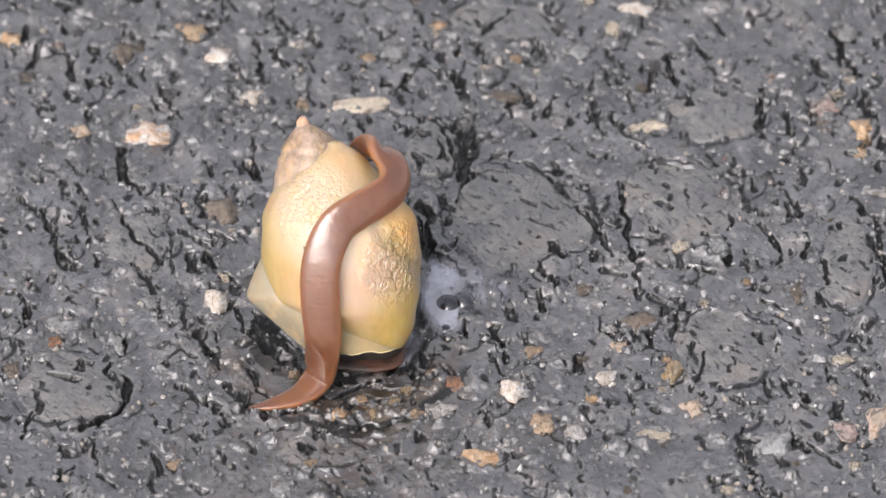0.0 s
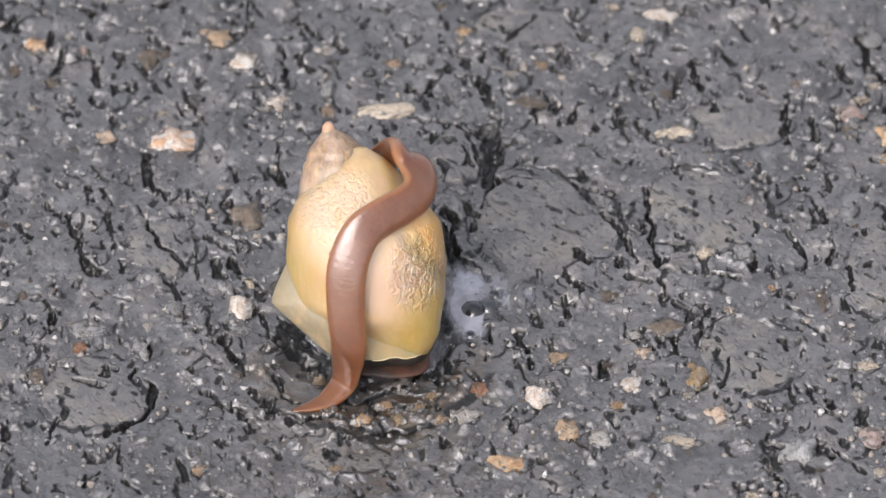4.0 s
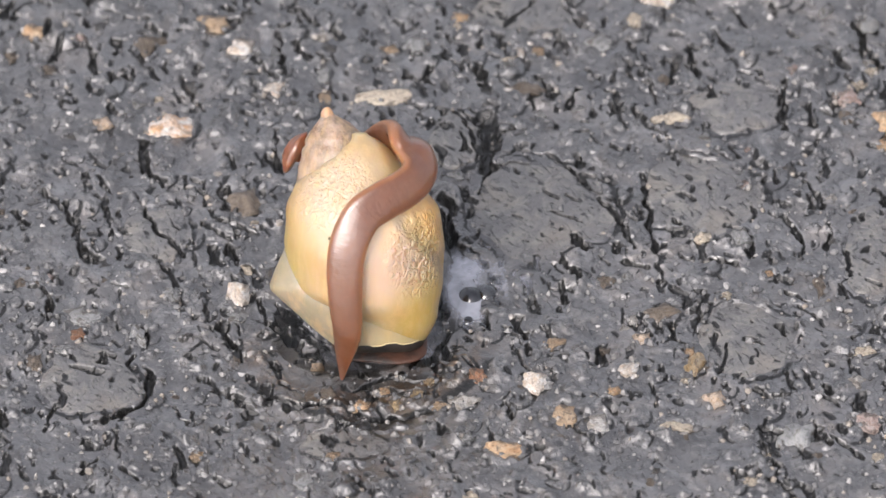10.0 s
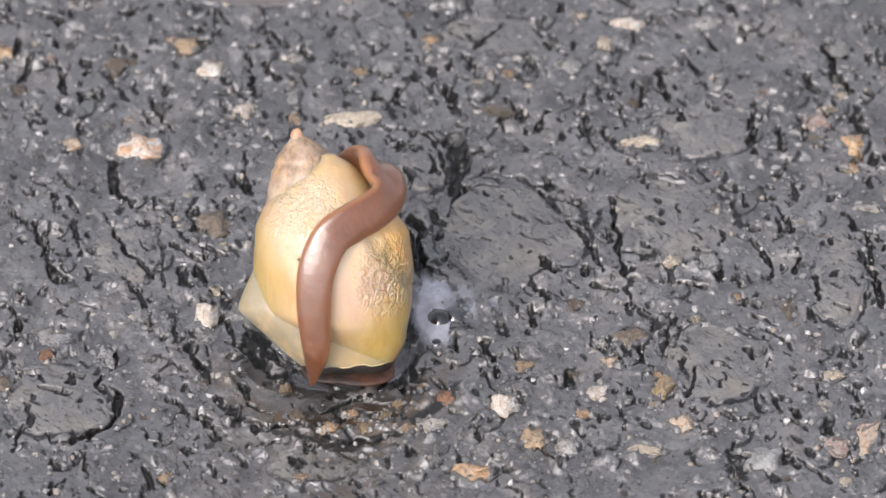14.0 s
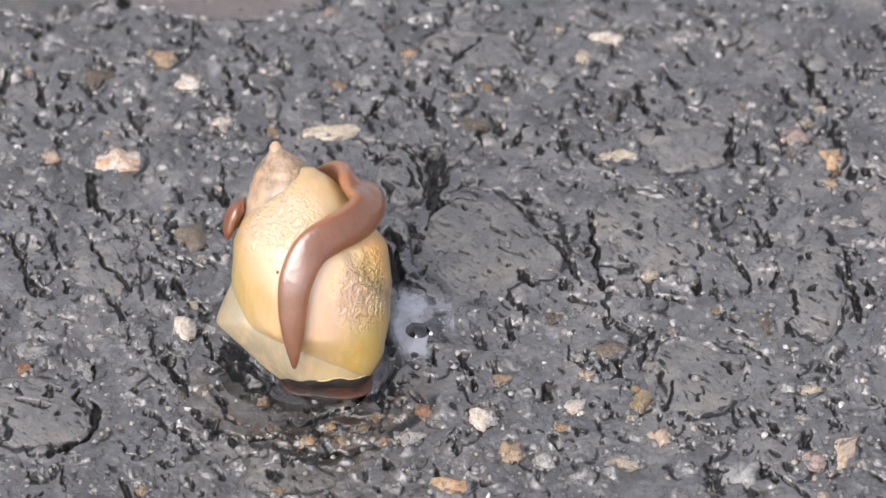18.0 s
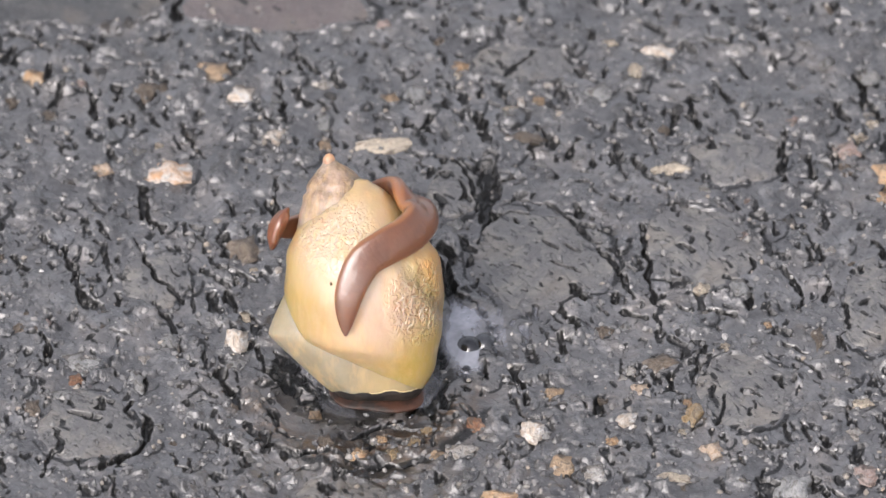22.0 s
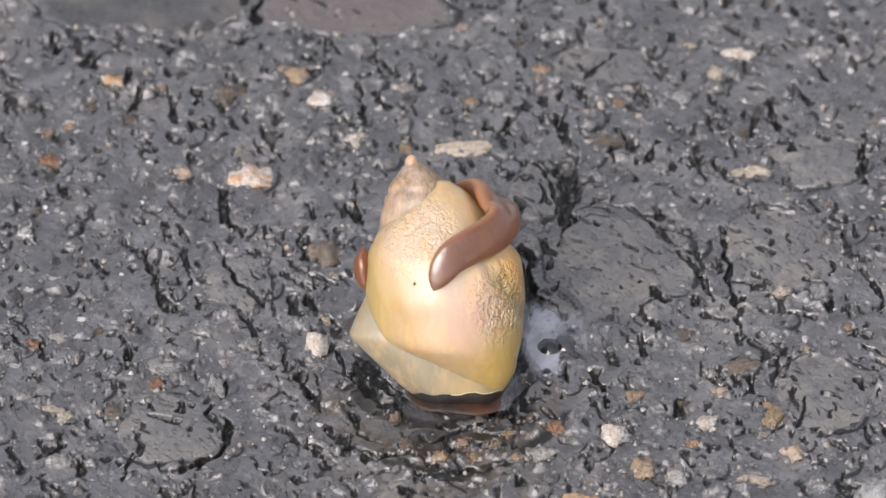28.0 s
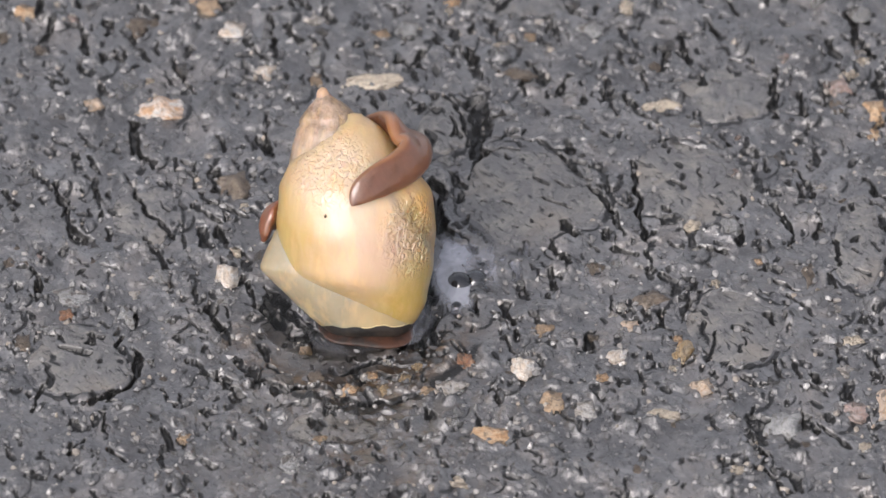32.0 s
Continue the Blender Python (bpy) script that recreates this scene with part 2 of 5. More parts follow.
def shell_material(name, yellow, pale, pink, wrinkle, patches=True, grooves=0.00006):
    m = Mat(name, 0.36, Coat_Weight=0.6, Coat_Roughness=0.15, Subsurface_Weight=0.7, Subsurface_Scale=0.0022)
    m.bsdf.inputs["Subsurface Radius"].default_value = (1.0, 0.6, 0.3)

    def near(x, y, z, r):
        d = m.add("ShaderNodeVectorMath", [(0, m.coords.outputs["Object"])])
        d.operation = "DISTANCE"
        d.inputs[1].default_value = (x * MM, y * MM, z * MM)
        return m.ramp(m.math("DIVIDE", d.outputs["Value"], r * MM), (0.35, 1.0), (1.0, 0.0))

    def spot(*args):
        return m.ramp(near(*args), (0.12, 0.0), (0.4, 1.0))

    big, mid = m.noise(0.006, 2), m.noise(0.0018, 4, 0.6)
    base = m.mix(m.ramp(big, (0.4, 0.0), (0.62, 1.0)), yellow, pale)
    if not patches:
        base = m.mix(m.ramp(mid, (0.42, 0.0), (0.6, 1.0)), yellow, pale)
    else:
        base = m.mix(m.math("MULTIPLY", near(0.5, 6.2, 4.6, 4.2), 0.75), base, pink)
        base = m.mix(m.math("MULTIPLY", near(-1.8, 10.6, 3.2, 5.0), 0.85), base, (0.53, 0.43, 0.32))
        base = m.mix(m.math("MULTIPLY", near(4.4, 9.2, 1.8, 3.0), 0.85), base, (0.62, 0.35, 0.1))
        for x, y, z, r in ((3.0, 8.7, 3.5, 1.2), (3.7, 7.8, 3.1, 1.2), (4.4, 6.9, 2.6, 1.3)):  # olive tint and painted shadow along the fold
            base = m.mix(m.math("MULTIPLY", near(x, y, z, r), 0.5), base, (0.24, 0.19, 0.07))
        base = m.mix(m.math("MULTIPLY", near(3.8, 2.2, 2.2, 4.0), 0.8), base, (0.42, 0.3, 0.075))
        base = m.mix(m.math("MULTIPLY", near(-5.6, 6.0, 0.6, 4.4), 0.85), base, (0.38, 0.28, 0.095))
    base = m.mix(m.math("MULTIPLY", m.ramp(mid, (0.5, 0.0), (0.72, 1.0)), 0.3), base, pale)
    streak = m.add("ShaderNodeMapping", [("Vector", m.coords.outputs["Object"])])
    streak.inputs["Rotation"].default_value, streak.inputs["Scale"].default_value = (0, 0, radians(24)), (1.0, 0.22, 1.0)
    lines = m.add("ShaderNodeTexNoise", [("Vector", streak.outputs[0])], Scale=1 / 0.0009, Detail=4.0, Roughness=0.6).outputs["Fac"]
    base = m.mix(m.ramp(lines, (0.36, 0.35), (0.5, 0.0)), base, (0.6, 0.4, 0.2))
    base = m.mix(m.ramp(lines, (0.55, 0.0), (0.7, 0.35)), base, pink)
    m.colour(base)
    turn = m.add("ShaderNodeMapping", [("Vector", m.coords.outputs["Object"])])
    turn.inputs["Rotation"].default_value = (0, 0, radians(-50))
    turn.inputs["Scale"].default_value = (1.0, 0.85, 1.0)
    worms = m.add("ShaderNodeTexNoise", [("Vector", turn.outputs[0])], Scale=1 / 0.0004, Detail=1.0, Roughness=0.4, Distortion=0.9).outputs["Fac"]
    folds = m.ramp(worms, (0.36, 0.0), (0.62, 1.0))
    where = m.math("MAXIMUM", m.math("MULTIPLY", near(-2.7, 11.2, 2.8, 3.5), 0.65), near(3.5, 6.7, 3.0, 3.3))
    if not patches:
        m.bsdf.inputs["Coat Weight"].default_value, m.bsdf.inputs["Roughness"].default_value = 0.25, 0.5
        base = m.mix(m.ramp(m.noise(0.0004, 3, 0.65), (0.5, 0.0), (0.7, 0.5)), base, pink)
        base = m.mix(m.math("MULTIPLY", near(2.4, 0.3, 2.2, 3.8), 0.7), base, (0.4, 0.285, 0.13))
        m.colour(base)
    m.bump((m.noise(0.0016, 3), 0.00007), (lines, grooves), (m.math("MULTIPLY", folds, where), wrinkle), film=True)
    return m.mat


def leech_material():
    m = Mat("leech_skin", 0.35, Coat_Weight=1.0, Coat_Roughness=0.025, Coat_IOR=1.6, Subsurface_Weight=0.4, Subsurface_Scale=0.0011)
    m.bsdf.inputs["Subsurface Radius"].default_value = (1.0, 0.4, 0.2)
    skin = m.nodes.new("ShaderNodeAttribute")
    skin.attribute_name = "skin"
    grain = m.add("ShaderNodeTexNoise", [("Vector", skin.outputs["Vector"])], Scale=1 / 0.0011, Detail=4.0, Distortion=0.4).outputs["Fac"]
    lumps = m.add("ShaderNodeTexNoise", [("Vector", skin.outputs["Vector"])], Scale=1 / 0.0017, Detail=3.0).outputs["Fac"]
    base = m.mix(m.ramp(grain, (0.35, 0.0), (0.65, 1.0)), (0.14, 0.047, 0.018), (0.168, 0.058, 0.023))
    margin = m.nodes.new("ShaderNodeAttribute")
    margin.attribute_name = "margin"
    base = m.mix(m.ramp(margin.outputs["Fac"], (0.78, 0.0), (1.0, 0.75)), base, (0.34, 0.13, 0.045))
    m.colour(base)
    fold = m.add("ShaderNodeMapping", [("Vector", skin.outputs["Vector"])])
    fold.inputs["Scale"].default_value = (1.0, 0.3, 0.3)
    folds = m.add("ShaderNodeTexNoise", [("Vector", fold.outputs[0])], Scale=1 / 0.00028, Detail=2.0, Distortion=0.3).outputs["Fac"]
    m.bump((lumps, 0.00008), (folds, 0.00002), (grain, 0.00001), film=True)
    return m.mat


def foot_material(name, a, b):
    m = Mat(name, 0.6, Coat_Weight=0.05, Coat_Roughness=0.3)
    m.colour(m.mix(m.ramp(m.noise(0.0011, 3), (0.4, 0.0), (0.6, 1.0)), a, b))
    m.bump((m.noise(0.0006, 3), 0.0001))
    return m.mat


def water_material(name, tint):
    """A clear film: what lies under it shows, and the sky glosses on it."""
    m = Mat(name)
    clear = m.add("ShaderNodeBsdfTransparent", Color=tint)
    gloss = m.add("ShaderNodeBsdfGlossy", Roughness=0.03)
    fres = m.add("ShaderNodeFresnel", IOR=1.4)
    bump = m.add("ShaderNodeBump", [("Height", m.noise(0.003, 1.0))], Strength=1.0, Distance=0.00004)
    m.links.new(bump.outputs[0], gloss.inputs["Normal"])
    mix = m.add("ShaderNodeMixShader", [(0, fres.outputs[0]), (1, clear.outputs[0]), (2, gloss.outputs[0])])
    m.links.new(mix.outputs[0], m.nodes["Material Output"].inputs["Surface"])
    return m.mat


SLAB = slab_material("wet_dark_stone", (0.1, 0.098, 0.102), (0.15, 0.148, 0.15), (0.14, 0.136, 0.13))
ROSE = slab_material("wet_rosy_stone", (0.13, 0.11, 0.108), (0.16, 0.128, 0.124), (0.13, 0.1, 0.097), 0.3)
SMOOTH = slab_material("smooth_wet_stone", (0.04, 0.041, 0.043), (0.06, 0.061, 0.063), (0.05, 0.05, 0.05), 0.25)
ASPHALT, GRIT, WATER, LEECH, FOOT = asphalt_material(), grit_material(), water_material("pool_water", (0.97, 0.96, 0.94, 1)), leech_material(), foot_material("snail_foot", (0.012, 0.007, 0.005), (0.058, 0.022, 0.011))
# near-black, for the shade in the shell's mouth
MOUTH_SHADE = foot_material("mouth_shade", (0.006, 0.005, 0.004), (0.02, 0.013, 0.009))
FILM_WATER = water_material("film_water", (0.95, 0.95, 0.94, 1))
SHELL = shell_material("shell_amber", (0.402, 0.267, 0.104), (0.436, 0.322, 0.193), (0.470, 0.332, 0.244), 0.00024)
SPIRE = shell_material("shell_spire", (0.19, 0.135, 0.088), (0.34, 0.255, 0.19), (0.45, 0.325, 0.26), 0.0, False, 0.0002)
LIP = shell_material("shell_lip", (0.235, 0.2, 0.13), (0.26, 0.224, 0.155), (0.283, 0.24, 0.165), 0.0, False)
RIM = stone_material("shell_edge", (0.66, 0.55, 0.34), (0.58, 0.43, 0.22), (0.5, 0.35, 0.17), 0.0)
APEX = shell_material("shell_tip", (0.42, 0.24, 0.18), (0.42, 0.27, 0.21), (0.42, 0.25, 0.2), 0.0, False)
DARK = stone_material("dark_speck", (0.04, 0.025, 0.015), (0.06, 0.04, 0.02), (0.03, 0.02, 0.01))
STONES = {
    "granite": stone_material("stone_granite", (0.62, 0.6, 0.57), (0.52, 0.31, 0.17), (0.25, 0.235, 0.215), 0.6),
    "peach": stone_material("stone_peach", (0.551, 0.403, 0.276), (0.511, 0.452, 0.394), (0.394, 0.216, 0.108)),
    "tan": stone_material("stone_tan", (0.443, 0.305, 0.187), (0.354, 0.276, 0.197), (0.216, 0.148, 0.098)),
    "orange": stone_material("stone_orange", (0.492, 0.286, 0.138), (0.571, 0.443, 0.305), (0.295, 0.148, 0.079)),
    "white": stone_material("stone_white", (0.496, 0.485, 0.475), (0.375, 0.342, 0.297), (0.221, 0.209, 0.199), 0.75),
    "cream": stone_material("stone_cream", (0.661, 0.585, 0.463), (0.530, 0.463, 0.375), (0.330, 0.231, 0.143)),
    "grey": stone_material("stone_grey", (0.246, 0.254, 0.262), (0.344, 0.344, 0.336), (0.131, 0.131, 0.131)),
    "brown": stone_material("stone_brown", (0.139, 0.107, 0.078), (0.197, 0.164, 0.131), (0.066, 0.049, 0.037)),
    "amber": stone_material("stone_amber", (0.328, 0.213, 0.082), (0.394, 0.328, 0.238), (0.164, 0.090, 0.041)),
    "rust": stone_material("stone_rust", (0.262, 0.107, 0.053), (0.328, 0.197, 0.123), (0.131, 0.061, 0.037)),
    "pink": stone_material("stone_pink", (0.413, 0.295, 0.256), (0.374, 0.335, 0.314), (0.295, 0.167, 0.128)),
    "chalk": stone_material("stone_chalk", (0.8, 0.785, 0.76), (0.58, 0.47, 0.36), (0.42, 0.34, 0.27), 0.55),
    "dark": stone_material("stone_dark", (0.066, 0.066, 0.070), (0.107, 0.107, 0.107), (0.041, 0.041, 0.041)),
}


# ---- mesh helpers ----
def mesh_of(name, verts, faces, material, smooth=True):
    me = bpy.data.meshes.new(name)
    me.from_pydata([tuple(v) for v in verts], [], [tuple(f) for f in faces])
    me.materials.append(material)
    me.polygons.foreach_set("use_smooth", [smooth] * len(me.polygons))
    me.update()
    return me


def part(name, me, parent, label="", m=None):
    ob = new(name, me)
    ob.parent = parent
    if m is not None:
        ob.matrix_basis = m
    return tagged(ob, label) if label else ob


def grid_faces(rows, cols, closed=True):
    n = cols if closed else cols - 1
    return [(r * cols + c, r * cols + (c + 1) % cols, (r + 1) * cols + (c + 1) % cols, (r + 1) * cols + c) for r in range(rows - 1) for c in range(n)]


def tube(points, radius, sides=8):
    verts = []
    for i, p in enumerate(points):
        d = (points[min(i + 1, len(points) - 1)] - points[max(i - 1, 0)]).normalized()
        a = d.orthogonal().normalized()
        b = d.cross(a)
        r = radius * (0.35 if i in (0, len(points) - 1) else 1)
        verts += [p + a * r * math.cos(u) + b * r * math.sin(u) for u in (2 * math.pi * k / sides for k in range(sides))]
    return verts, grid_faces(len(points), sides)


# ---- the road surface: recorded first, then raised ----
SLABS, PEBBLES, CRACKS = [], [], []


def slab(x, y, rx, ry, up, face=SLAB):
    SLABS.append((x, y, rx, ry, up, face))


def pebble(x, y, rx, ry, rz, kind, turn):
    PEBBLES.append((x, y, rx, ry, rz, kind, turn))


# black strokes; many paint the shade at a stone's right side
def crack(r, *points):
    CRACKS.append((max(r, 0.12), points, 1.1))


slab(5.40, 3.28, 5.06, 5.20, 0.18)
slab(16.50, 4.47, 4.43, 4.25, 0.13)
slab(28.29, -1.74, 1.90, 5.44, 0.24)
slab(19.69, -10.54, 3.64, 3.90, 0.10)
slab(-26.01, -14.64, 3.64, 3.66, 0.24)
slab(-21.51, 0.60, 2.45, 3.07, 0.20)
slab(4.26, 24.01, 3.76, 2.01, 0.12)
slab(19.19, 14.03, 3.08, 2.72, 0.22)
slab(26.28, 20.86, 1.98, 2.01, 0.24)
slab(-0.55, 10.30, 2.2, 3.3, 0.85)
slab(7.91, 15.05, 1.03, 1.42, 0.64)
slab(-28.62, 0.00, 2.17, 2.13, 0.20)
slab(-4.93, 12.22, 2.45, 1.42, 0.16)
slab(27.13, -23.84, 2.77, 2.60, 0.16)
slab(-29.17, 30.83, 7.51, 3.19, 0.03, SMOOTH)
slab(-13.53, 30.23, 6.52, 3.19, 0.03, ROSE)
slab(-8.73, -20.99, 3.16, 1.65, 0.16)
slab(-21.60, -21.57, 2.37, 2.01, 0.20)
slab(-35.39, 2.36, 2.37, 2.72, 0.24)
slab(33.99, 6.56, 2.37, 3.55, 0.20)
slab(12.32, -24.42, 2.77, 1.77, 0.16)
slab(-15.72, -23.86, 2.37, 1.54, 0.16)
slab(-3.37, 24.61, 2.37, 1.54, 0.16)
slab(-5.76, 19.15, 1.98, 1.18, 0.16)
crack(0.20, (-28.56, 27.01), (-27.62, 26.40), (-26.93, 25.79))
crack(0.20, (-26.85, 25.79), (-26.60, 25.19), (-26.51, 24.58))
crack(0.24, (-22.12, 26.41), (-21.60, 26.60), (-21.12, 27.03))
crack(0.16, (-24.08, 23.73), (-23.80, 23.49), (-23.48, 23.24))
crack(0.24, (-22.34, 22.64), (-21.94, 22.15), (-21.53, 21.91))
crack(0.18, (-26.93, 21.29), (-26.80, 20.81), (-26.71, 20.32))
crack(0.24, (-26.38, 19.60), (-26.32, 18.39), (-26.42, 17.18))
crack(0.28, (-24.72, 21.11), (-24.80, 20.51), (-24.79, 19.90))
crack(0.26, (-22.44, 21.30), (-22.35, 20.33), (-22.42, 19.48))
crack(0.20, (-20.66, 22.34), (-20.41, 22.15), (-20.18, 22.40))
crack(0.20, (-24.27, 17.79), (-23.78, 17.06), (-23.46, 16.88))
crack(0.14, (-23.88, 18.51), (-23.55, 17.79), (-23.22, 17.18))
crack(0.16, (-25.23, 17.48), (-25.06, 16.88), (-24.97, 16.28))
crack(0.16, (-22.28, 18.09), (-22.03, 17.49), (-21.71, 17.19))
crack(0.16, (-21.25, 18.88), (-21.16, 18.27), (-20.99, 17.67))
crack(0.16, (-20.11, 17.31), (-19.86, 16.29), (-19.37, 15.38))
crack(0.14, (-19.37, 15.38), (-18.87, 14.48), (-18.55, 13.88))
crack(0.16, (-20.36, 15.26), (-20.07, 14.66), (-19.75, 14.30))
crack(0.24, (-16.86, 23.37), (-16.45, 23.13), (-16.05, 22.89))
crack(0.14, (-19.00, 18.28), (-18.76, 18.16), (-18.44, 18.04))
crack(0.20, (-13.27, 21.56), (-13.10, 20.53), (-13.09, 19.50))
crack(0.20, (-13.09, 19.50), (-13.00, 18.29), (-12.91, 17.08))
crack(0.16, (-14.81, 18.71), (-14.20, 17.50), (-13.39, 16.60))
crack(0.18, (-13.04, 22.65), (-12.64, 22.77), (-12.44, 23.14))
crack(0.18, (-12.45, 24.36), (-12.09, 23.75), (-11.84, 23.14))
crack(0.24, (-12.14, 20.83), (-11.82, 19.92), (-11.01, 19.14))
crack(0.18, (-10.41, 19.50), (-10.13, 19.02), (-9.73, 18.72))
crack(0.24, (-9.23, 22.05), (-9.03, 21.75), (-8.82, 21.44))
crack(0.12, (-9.61, 19.75), (-9.33, 19.14), (-9.01, 18.42))
crack(0.12, (-7.01, 19.75), (-6.73, 19.33), (-6.61, 18.90))
crack(0.16, (-3.73, 20.24), (-3.65, 19.63), (-3.73, 19.03))
crack(0.16, (-1.66, 28.65), (-1.58, 28.16), (-1.50, 27.79))
crack(0.16, (-1.74, 24.98), (-1.58, 24.37), (-1.46, 23.76))
crack(0.14, (-1.73, 20.24), (-1.49, 19.52), (-1.09, 18.91))
crack(0.12, (-1.33, 21.94), (-1.17, 21.33), (-0.93, 20.85))
crack(0.16, (-2.76, 17.10), (-2.52, 16.74), (-2.28, 16.37))
crack(0.12, (-3.40, 16.91), (-3.08, 16.13), (-2.84, 15.41))
crack(0.20, (-0.21, 18.73), (0.11, 18.13), (0.39, 17.52))
crack(0.10, (-0.92, 13.13), (-0.40, 12.41), (0.12, 11.81))
crack(0.10, (-0.20, 13.13), (0.40, 12.11), (0.91, 11.21))
crack(0.10, (0.39, 13.61), (0.79, 12.89), (1.07, 12.11))
crack(0.10, (-9.39, 16.30), (-9.19, 15.70), (-9.07, 15.28))
crack(0.10, (-11.76, 12.87), (-11.44, 12.39), (-11.16, 11.91))
crack(0.18, (1.11, 21.58), (1.15, 20.97), (1.07, 20.37))
crack(0.24, (0.59, 17.83), (1.19, 16.32), (1.87, 14.81))
crack(0.10, (1.99, 20.98), (2.59, 20.25), (3.19, 19.52))
crack(0.16, (7.00, 20.74), (7.16, 20.14), (7.24, 19.53))
crack(0.20, (5.19, 17.23), (5.71, 16.02), (5.86, 14.70))
crack(0.16, (4.50, 14.94), (4.58, 14.22), (4.82, 13.62))
crack(0.24, (7.98, 15.91), (7.58, 14.82), (7.37, 13.92))
crack(0.14, (8.59, 18.08), (8.99, 17.24), (9.38, 16.75))
crack(0.16, (10.58, 17.36), (10.66, 16.94), (10.58, 16.51))
crack(0.18, (10.18, 15.73), (10.65, 15.31), (10.57, 14.71))
crack(0.16, (11.58, 17.12), (11.86, 16.76), (12.26, 16.52))
crack(0.12, (10.33, 14.23), (10.72, 13.14), (11.35, 11.53))
crack(0.12, (10.57, 14.53), (10.88, 13.75), (11.04, 13.03))
crack(0.16, (11.48, 20.57), (11.80, 19.96), (12.00, 19.18))
crack(0.14, (13.79, 18.15), (13.99, 18.57), (14.19, 18.94))
crack(0.18, (14.75, 18.15), (14.74, 17.37), (14.66, 16.64))
crack(0.20, (15.81, 20.57), (16.04, 19.06), (16.26, 17.85))
crack(0.14, (14.17, 15.74), (14.96, 15.32), (15.96, 15.44))
crack(0.16, (9.82, 23.30), (9.73, 22.99), (9.73, 22.57))
crack(0.20, (8.83, 27.69), (9.03, 27.26), (9.11, 26.83))
crack(0.20, (2.59, 11.21), (3.06, 11.33), (3.38, 11.57))
crack(0.14, (6.17, 12.42), (6.37, 11.94), (6.33, 11.52))
crack(0.16, (0.1, 11.6), (0.5, 10.6), (0.6, 9.6))
crack(0.18, (0.8, 12.2), (1.2, 11.2), (1.1, 10.2))
crack(0.14, (-0.4, 10.4), (-0.1, 9.5), (0.2, 8.6))
crack(0.14, (0.5, 9.4), (0.8, 8.6), (0.8, 7.9))
crack(0.6, (1.2, 12.6), (2.0, 10.6), (1.4, 7.6))
crack(0.20, (18.86, 24.65), (19.37, 23.80), (19.84, 22.83))
crack(0.18, (21.66, 24.41), (22.06, 24.05), (22.17, 23.44))
crack(0.18, (17.67, 22.09), (17.90, 21.37), (18.13, 20.58))
crack(0.20, (21.10, 27.46), (21.25, 26.85), (21.33, 26.36))
crack(0.24, (28.19, 23.20), (28.24, 21.50), (28.04, 19.20))
crack(0.28, (22.49, 16.65), (22.38, 14.55), (22.50, 11.72))
crack(0.20, (24.13, 14.55), (24.35, 13.05), (24.65, 11.37))
crack(0.16, (17.21, 16.34), (17.36, 15.44), (17.51, 14.72))
crack(0.16, (16.11, 18.76), (16.35, 17.97), (16.58, 17.25))
crack(0.12, (19.30, 17.86), (19.70, 17.62), (20.02, 17.50))
crack(0.10, (20.57, 16.95), (21.17, 16.53), (21.44, 16.29))
crack(0.16, (27.67, 16.06), (27.74, 15.58), (27.50, 15.16))
crack(0.16, (30.32, 14.56), (30.51, 14.14), (30.74, 13.66))
crack(0.20, (31.45, 21.81), (31.84, 21.02), (32.14, 20.30))
crack(0.10, (19.60, 19.67), (19.72, 19.19), (19.79, 18.70))
crack(0.20, (26.51, 13.35), (26.58, 12.75), (26.89, 12.45))
crack(0.32, (-22.89, 10.57), (-22.71, 9.38), (-22.61, 7.88))
crack(0.20, (-29.54, 4.89), (-28.93, 3.88), (-28.40, 2.94))
crack(0.22, (-28.13, 3.71), (-27.92, 2.82), (-27.31, 1.63))
crack(0.22, (-27.18, 1.34), (-27.00, 0.16), (-26.99, -0.73))
crack(0.18, (-25.69, 6.69), (-25.52, 5.91), (-24.98, 4.90))
crack(0.18, (-25.24, 3.42), (-25.14, 2.35), (-24.88, 0.75))
crack(0.18, (-22.46, 3.42), (-22.17, 2.23), (-21.36, 0.76))
crack(0.18, (-21.36, 0.76), (-20.55, -0.25), (-19.74, -1.60))
crack(0.12, (-20.59, 2.24), (-20.30, 1.53), (-20.05, 1.05))
crack(0.18, (-18.40, 1.65), (-17.40, 0.76), (-16.40, -0.12))
crack(0.18, (-17.22, 1.95), (-16.02, 1.36), (-14.63, 0.47))
crack(0.28, (-16.59, -0.71), (-16.31, -1.60), (-15.78, -2.48))
crack(0.18, (-15.59, -2.48), (-14.99, -3.07), (-14.39, -3.66))
crack(0.16, (-16.70, 9.09), (-16.50, 8.49), (-16.17, 7.48))
crack(0.12, (-17.34, 5.92), (-17.26, 5.51), (-17.33, 5.09))
crack(0.16, (-29.00, -3.09), (-28.83, -3.68), (-28.66, -4.27))
crack(0.20, (-29.35, -5.44), (-29.02, -6.32), (-28.92, -7.20))
crack(0.16, (-24.30, -0.73), (-24.21, -1.32), (-24.09, -1.79))
crack(0.12, (-19.25, -0.13), (-19.09, -0.42), (-19.00, -0.72))
crack(0.20, (-20.68, -5.43), (-20.08, -5.90), (-19.68, -6.60))
crack(0.12, (0.99, 4.94), (1.39, 6.43), (1.99, 7.50))
crack(0.10, (1.99, 7.50), (3.38, 8.10), (4.57, 7.93))
crack(0.10, (1.99, 9.12), (3.78, 9.30), (5.37, 8.82))
crack(0.14, (5.37, 8.82), (6.36, 8.23), (7.15, 7.33))
